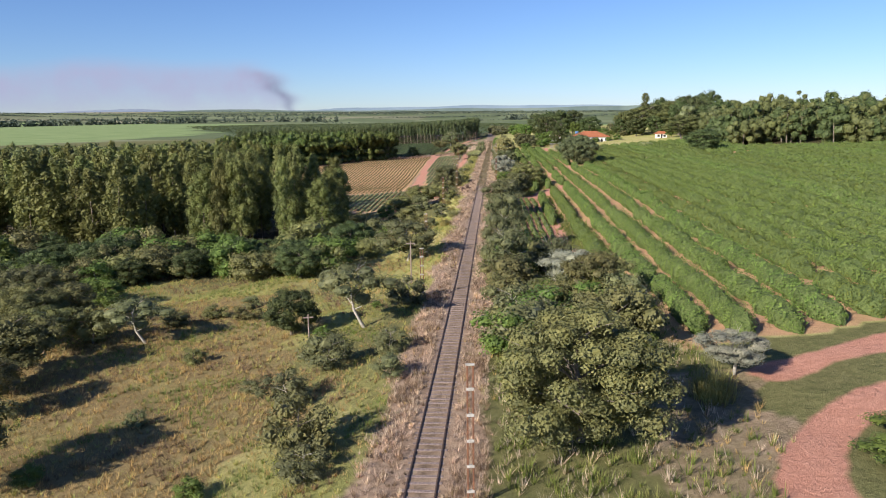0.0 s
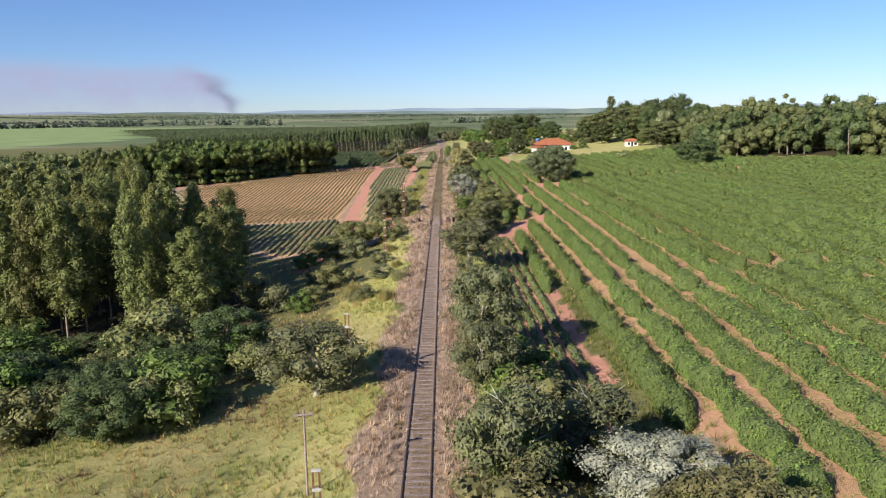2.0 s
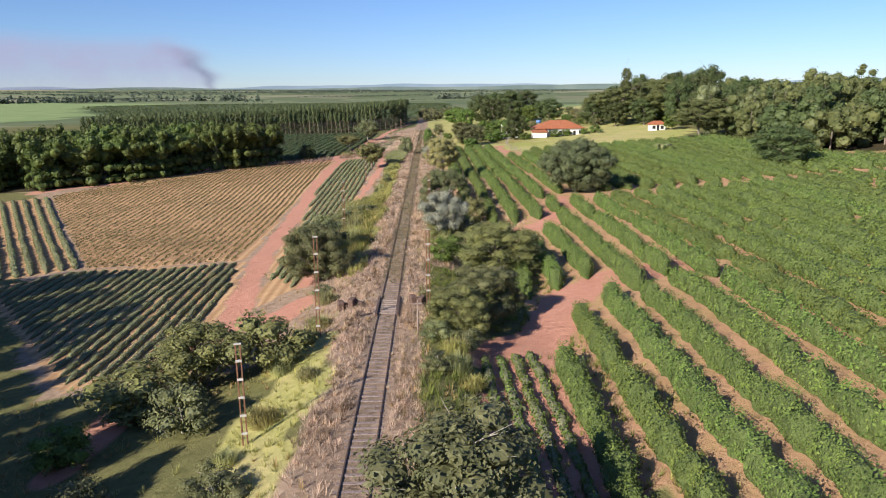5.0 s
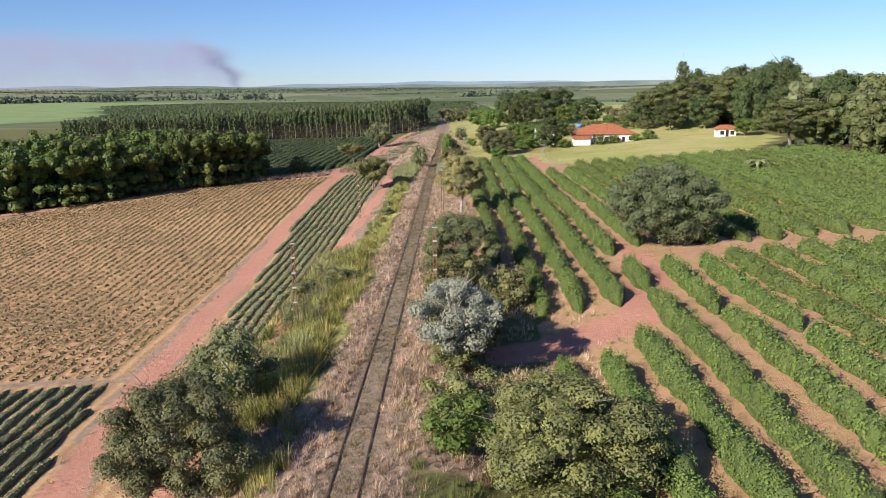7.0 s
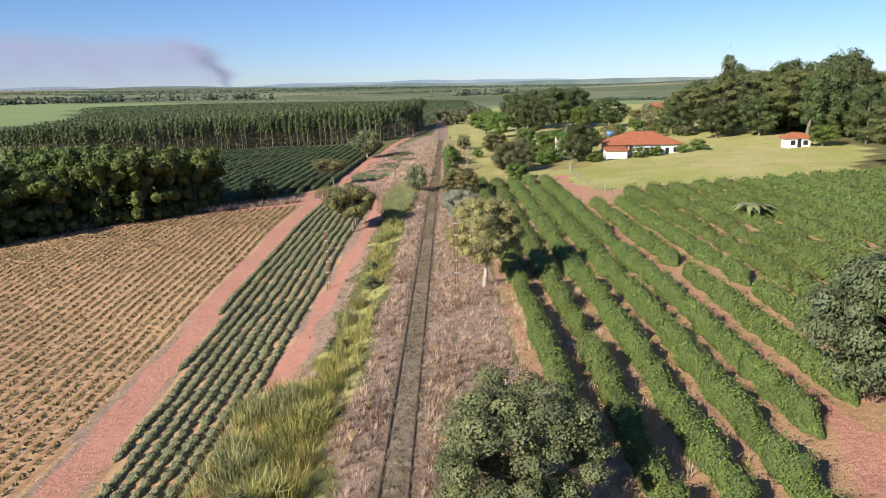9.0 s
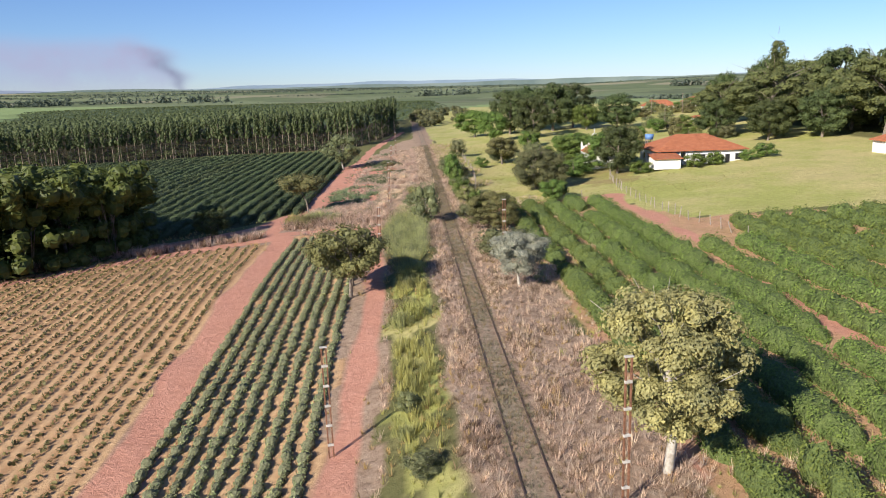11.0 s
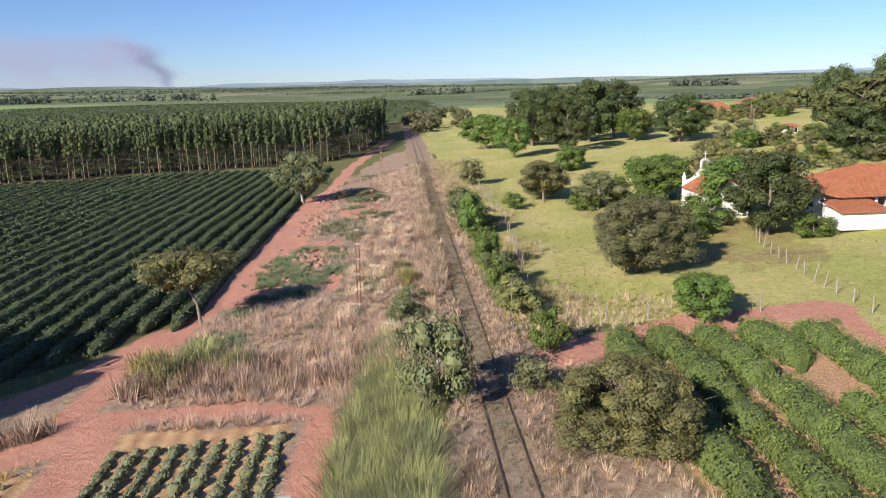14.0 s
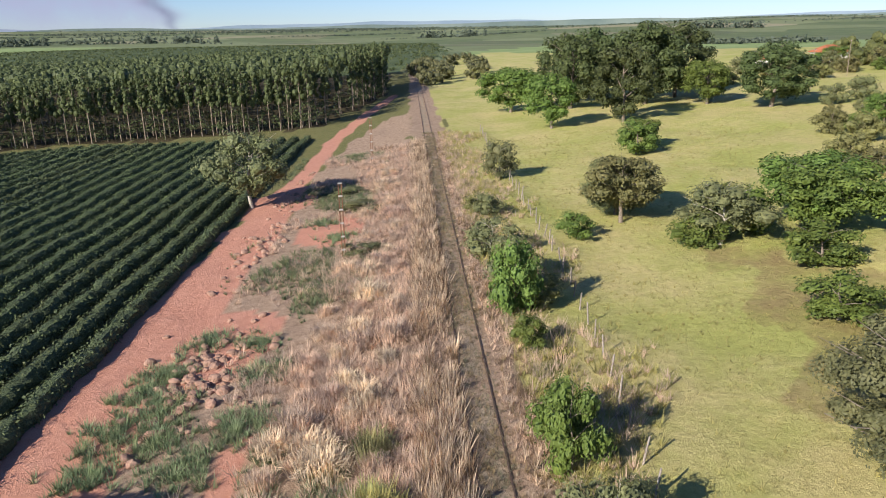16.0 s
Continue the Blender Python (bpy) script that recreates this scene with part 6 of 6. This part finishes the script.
for x, y, h, lean in ((-0.9, 29.0, 6.4, 0), (-6.4, 65.5, 4.6, 0), (-7.9, 86.6, 5.2, 1), (-9, 136.4, 5.6, -1), (-7.3, 152.2, 7.6, 1), (0.9, 155, 6.8, 0), (-10.3, 198.3, 7.0, 1), (-11.4, 252.1, 6.0, -1), (1.5, 243.6, 6.4, 0), (2.6, 287.4, 6.2, 0), (-10, 294.9, 5.4, 1), (-9.5, 330.3, 6.7, 1), (-9.6, 372, 6.2, 0), (1.3, 198.2, 6.6, 0), (-9.0, 415, 6.2, 0)):
    rail_pole(x, y, h, lean=lean)


def post_pole(x, y, h, arm):
    root = thing("utility_pole", "slim grey pole with a short crossarm", "pole", "slim poles")
    v, f = [], []
    tube(v, f, [(0, 0, -0.4), (0, 0, h / 2), (0, 0, h)], [0.065, 0.06, 0.05], 8)
    part("shaft", mesh_of("shaft", v, f, WOOD_OLD, True), root)
    bm = bmesh.new()
    box(bm, (arm, 0.09, 0.09), (0, 0, h - 0.25), bevel=0.01)
    part("crossarm", solid("crossarm", bm, WOOD_OLD), root)
    root.matrix_basis = pose(x, y, ground_z(x, y), 0, 0, 12)


for x, y, h, arm in ((-8.2, 72.7, 4.4, 0.9), (0.1, 150.4, 2.6, 0.7), (1.9, 326.2, 2.6, 0.6), (66, 420, 7, 1.0), (74, 455, 7.5, 1.0), (90, 470, 7.5, 1.0), (-14.3, 54.5, 2.7, 0.8)):
    post_pole(x, y, h, arm)


# ---- fences ----
def fence(line, step, label, h=1.25, seed=0):
    rng = np.random.default_rng(seed)
    root = thing("fence", label, "fence")
    v, f = [], []
    tube(v, f, [(0, 0, -0.35), (0.01, 0, h * 0.5), (0, 0.01, h)], [0.055, 0.05, 0.045], 6)
    v.append((0, 0.01, h + 0.02))
    me = mesh_of("post", v[:-1], f, FENCE_WOOD, True)
    spots = []
    for (ax, ay), (bx, by) in zip(line, line[1:]):
        n = max(1, int(math.hypot(bx - ax, by - ay) / step))
        spots += [(ax + (bx - ax) * k / n, ay + (by - ay) * k / n) for k in range(n)]
    tops = []
    for x, y in spots:
        x, y = x + rng.normal() * 0.08, y + rng.normal() * 0.08
        ob = part("post", me, root)
        ob.matrix_basis = pose(x, y, ground_z(x, y), rng.normal() * 5, rng.normal() * 5, rng.uniform(0, 360)) @ Matrix.Diagonal((1, 1, rng.uniform(0.85, 1.15), 1))
        tops.append(Vector((x, y, ground_z(x, y))))
    for hz in (0.4, 0.75, 1.1):
        v, f = [], []
        tube(v, f, [p + Vector((0, 0, hz)) for p in tops], [0.006] * len(tops), 3)
        part("wire", mesh_of("wire", v, f, RAIL_STEEL), root, "thin fence wire")


fence([(3.6, 325), (4.9, 340), (6.0, 350), (6.9, 364), (7.5, 390), (8.2, 440)], 2.3, "old wire fence with weathered posts along the railway", seed=1)
fence([(5.5, 324.4), (11.4, 323.9), (21.5, 322.2)], 2.2, "old wire fence with weathered posts by the dirt road", seed=2)
fence([(27.8, 289), (26.2, 300), (25.6, 312), (25.4, 324), (28, 340), (30, 346)], 1.9, "leaning wire fence with pale posts round the pasture", seed=3)


# ---- culvert under the line ----
def culvert():
    y0 = 157.6
    z = float(rail_z(y0))
    root = thing("culvert", "small old railway culvert with stone headwalls and steel girders", "culvert")
    for sx in (-1, 1):
        bm = bmesh.new()
        box(bm, (0.2, 5.2, 0.34), (rail_x(y0) + sx * (GAUGE / 2 + 0.16), y0, z + 0.02), bevel=0.02)
        part("girder", solid("girder", bm, RAIL_STEEL), root, "dark steel girder")
    for x, y, a in ((-3.9, 0.4, 14), (-2.9, 0.1, -20), (2.0, 0.6, 18), (2.7, 0.2, -24)):
        bm = bmesh.new()
        box(bm, (0.5, 0.8, 0.95), (0, 0, 0.3), bevel=0.06)
        box(bm, (0.9, 0.3, 0.6), (0.3, 0.3, 0.2), (0, 18, 0), 0.05)
        ob = part("headwall", solid("headwall", bm, OLD_STONE), root, "reddish stained stone block")
        ob.matrix_basis = pose(rail_x(y0) + x, y0 + y, ground_z(rail_x(y0) + x, y0 + y), 6, 0, a)
    for k in range(7):
        bm = bmesh.new()
        box(bm, (2.2, 0.3, 0.12), (0, 0, 0), bevel=0.015)
        ob = part("deck_timber", solid("deck_timber", bm, WOOD_OLD), root)
        ob.matrix_basis = pose(rail_x(y0), y0 - 1.8 + 0.6 * k, z + 0.01, 0, 0, (k * 37 % 5) - 2)


culvert()


# ---- banana plants, rubble, clods ----
def banana(x, y, h):
    rng = np.random.default_rng(int(x * 7))
    root = thing("banana_plant", "banana plant with long arching light-green leaves", "banana plant", "banana plants")
    v, f = [], []
    tube(v, f, [(0, 0, -0.1), (0.05, 0, h * 0.3), (0, 0, h * 0.55)], [0.16, 0.13, 0.06], 8)
    part("stem", mesh_of("stem", v, f, LEAF_CROP, True), root)
    for k in range(10):
        a, drop = k * 2.4, rng.uniform(0.1, 0.5)
        d, s = Vector((math.cos(a), math.sin(a), 0)), Vector((-math.sin(a), math.cos(a), 0))
        pts = []
        for t in np.linspace(0, 1, 7):
            c = d * (2.2 * t) + Vector((0, 0, h * 0.52 + 1.5 * t - (1.2 + 2 * drop) * t * t))
            wd = 0.34 * math.sin(math.pi * min(1, 0.1 + t * 0.92)) + 0.02
            pts += [tuple(c + s * wd - Vector((0, 0, 0.1))), tuple(c), tuple(c - s * wd - Vector((0, 0, 0.1)))]
        fs = [(3 * i + j, 3 * i + j + 1, 3 * i + j + 4, 3 * i + j + 3) for i in range(6) for j in range(2)]
        part("leaf", mesh_of("leaf", pts, fs, LEAF_CROP, True), root)
    root.matrix_basis = pose(x, y, ground_z(x, y))


for x, y, h in ((36.5, 265, 3.8), (37.6, 266, 3.2), (53.5, 262, 4.0), (54.4, 263, 3.4)):
    banana(x, y, h)


def rubble():
    rng = np.random.default_rng(71)
    forms = []
    for k in range(4):
        bm = bmesh.new()
        bmesh.ops.create_icosphere(bm, subdivisions=2, radius=0.5)
        for p in bm.verts:
            p.co *= 1 + 0.35 * noise.noise(p.co * 2.2 + Vector((k * 7, 0, 0)))
            p.co.z *= 0.65
        forms.append(solid("clod", bm, EARTH))
    root = thing("rubble_heap", "heap of broken red earth and stones on the bank", "rubble")
    for k in range(240):
        x, y = (-16 + rng.normal() * 1.5, 352 + rng.normal() * 4) if k < 170 else (-17.5 + rng.normal() * 0.9, 385 + rng.normal() * 14)
        s = rng.uniform(0.2, 0.75)
        ob = part("clod", forms[k % 4], root)
        ob.matrix_basis = pose(x, y, ground_z(x, y) + 0.1 * s, rng.uniform(-20, 20), rng.uniform(-20, 20), rng.uniform(0, 360)) @ Matrix.Diagonal((s, s, s, 1))


rubble()

for side, seed in ((-1, 85), (1, 185)):
    xy, rng = sow(0.8, 3.0, 20, 430, 9500, seed)
    xy[:, 0] = rail_x(xy[:, 1]) + side * xy[:, 0]
    a = pick(xy, rng, 0.2 + 0.5 * ripple(xy[:, 0] * 2, xy[:, 1], 3.5, 6 + side) + 0.35 * (xy[:, 1] > 325) * (side < 0))
    off = np.abs(a[:, 0] - rail_x(a[:, 1]))
    tall = np.where((a[:, 1] > 325) & (side < 0), 1.0, np.where(off < 1.3, 0.28, 0.5)) * rng.uniform(0.6, 1.15, len(a))
    tufts("edge_grass", "dry grass leaning over the rail", GRASS_DRY, a[::2], tall[::2], seed + 1, 20, 0.045, 0.6)
    tufts("edge_weeds", "brown withered weeds leaning over the rail", WEED, a[1::2], tall[1::2], seed + 2, 18, 0.045, 0.6)
xy, rng = sow(-44, -5, 14, 112, 30000, 87)
free, z = clear(xy)
a = pick(xy, rng, free * (1 - z["wood"]) * (1 - z["dry"]))
cut = rng.random(len(a)) < 0.55 - 0.35 * zones(a[:, 0], a[:, 1])["brown"]
tufts("meadow_grass", "short yellow-green grass on the slope", GRASS_LUSH, a[cut], rng.uniform(0.12, 0.34, cut.sum()), 88, 6, 0.05, 0.9)
rough = ripple(a[:, 0], a[:, 1], 3.2, 5) + 0.6 * ripple(a[:, 0], a[:, 1], 1.3, 2)
b = a[rough > 0.35]
tufts("meadow_weeds", "rough green weeds in patches on the slope", GRASS_GREEN, b[::2], rng.uniform(0.2, 0.5, len(b[::2])), 188, 12, 0.05, 0.8)
b = a[rough < -0.45]
tufts("meadow_brown", "brown withered weeds in patches on the slope", WEED, b[::2], rng.uniform(0.2, 0.55, len(b[::2])), 189, 14, 0.05, 0.8)
tufts("meadow_straw", "short straw-coloured grass on the slope", GRASS_STRAW, a[~cut], rng.uniform(0.12, 0.34, (~cut).sum()), 89, 6, 0.05, 0.9)
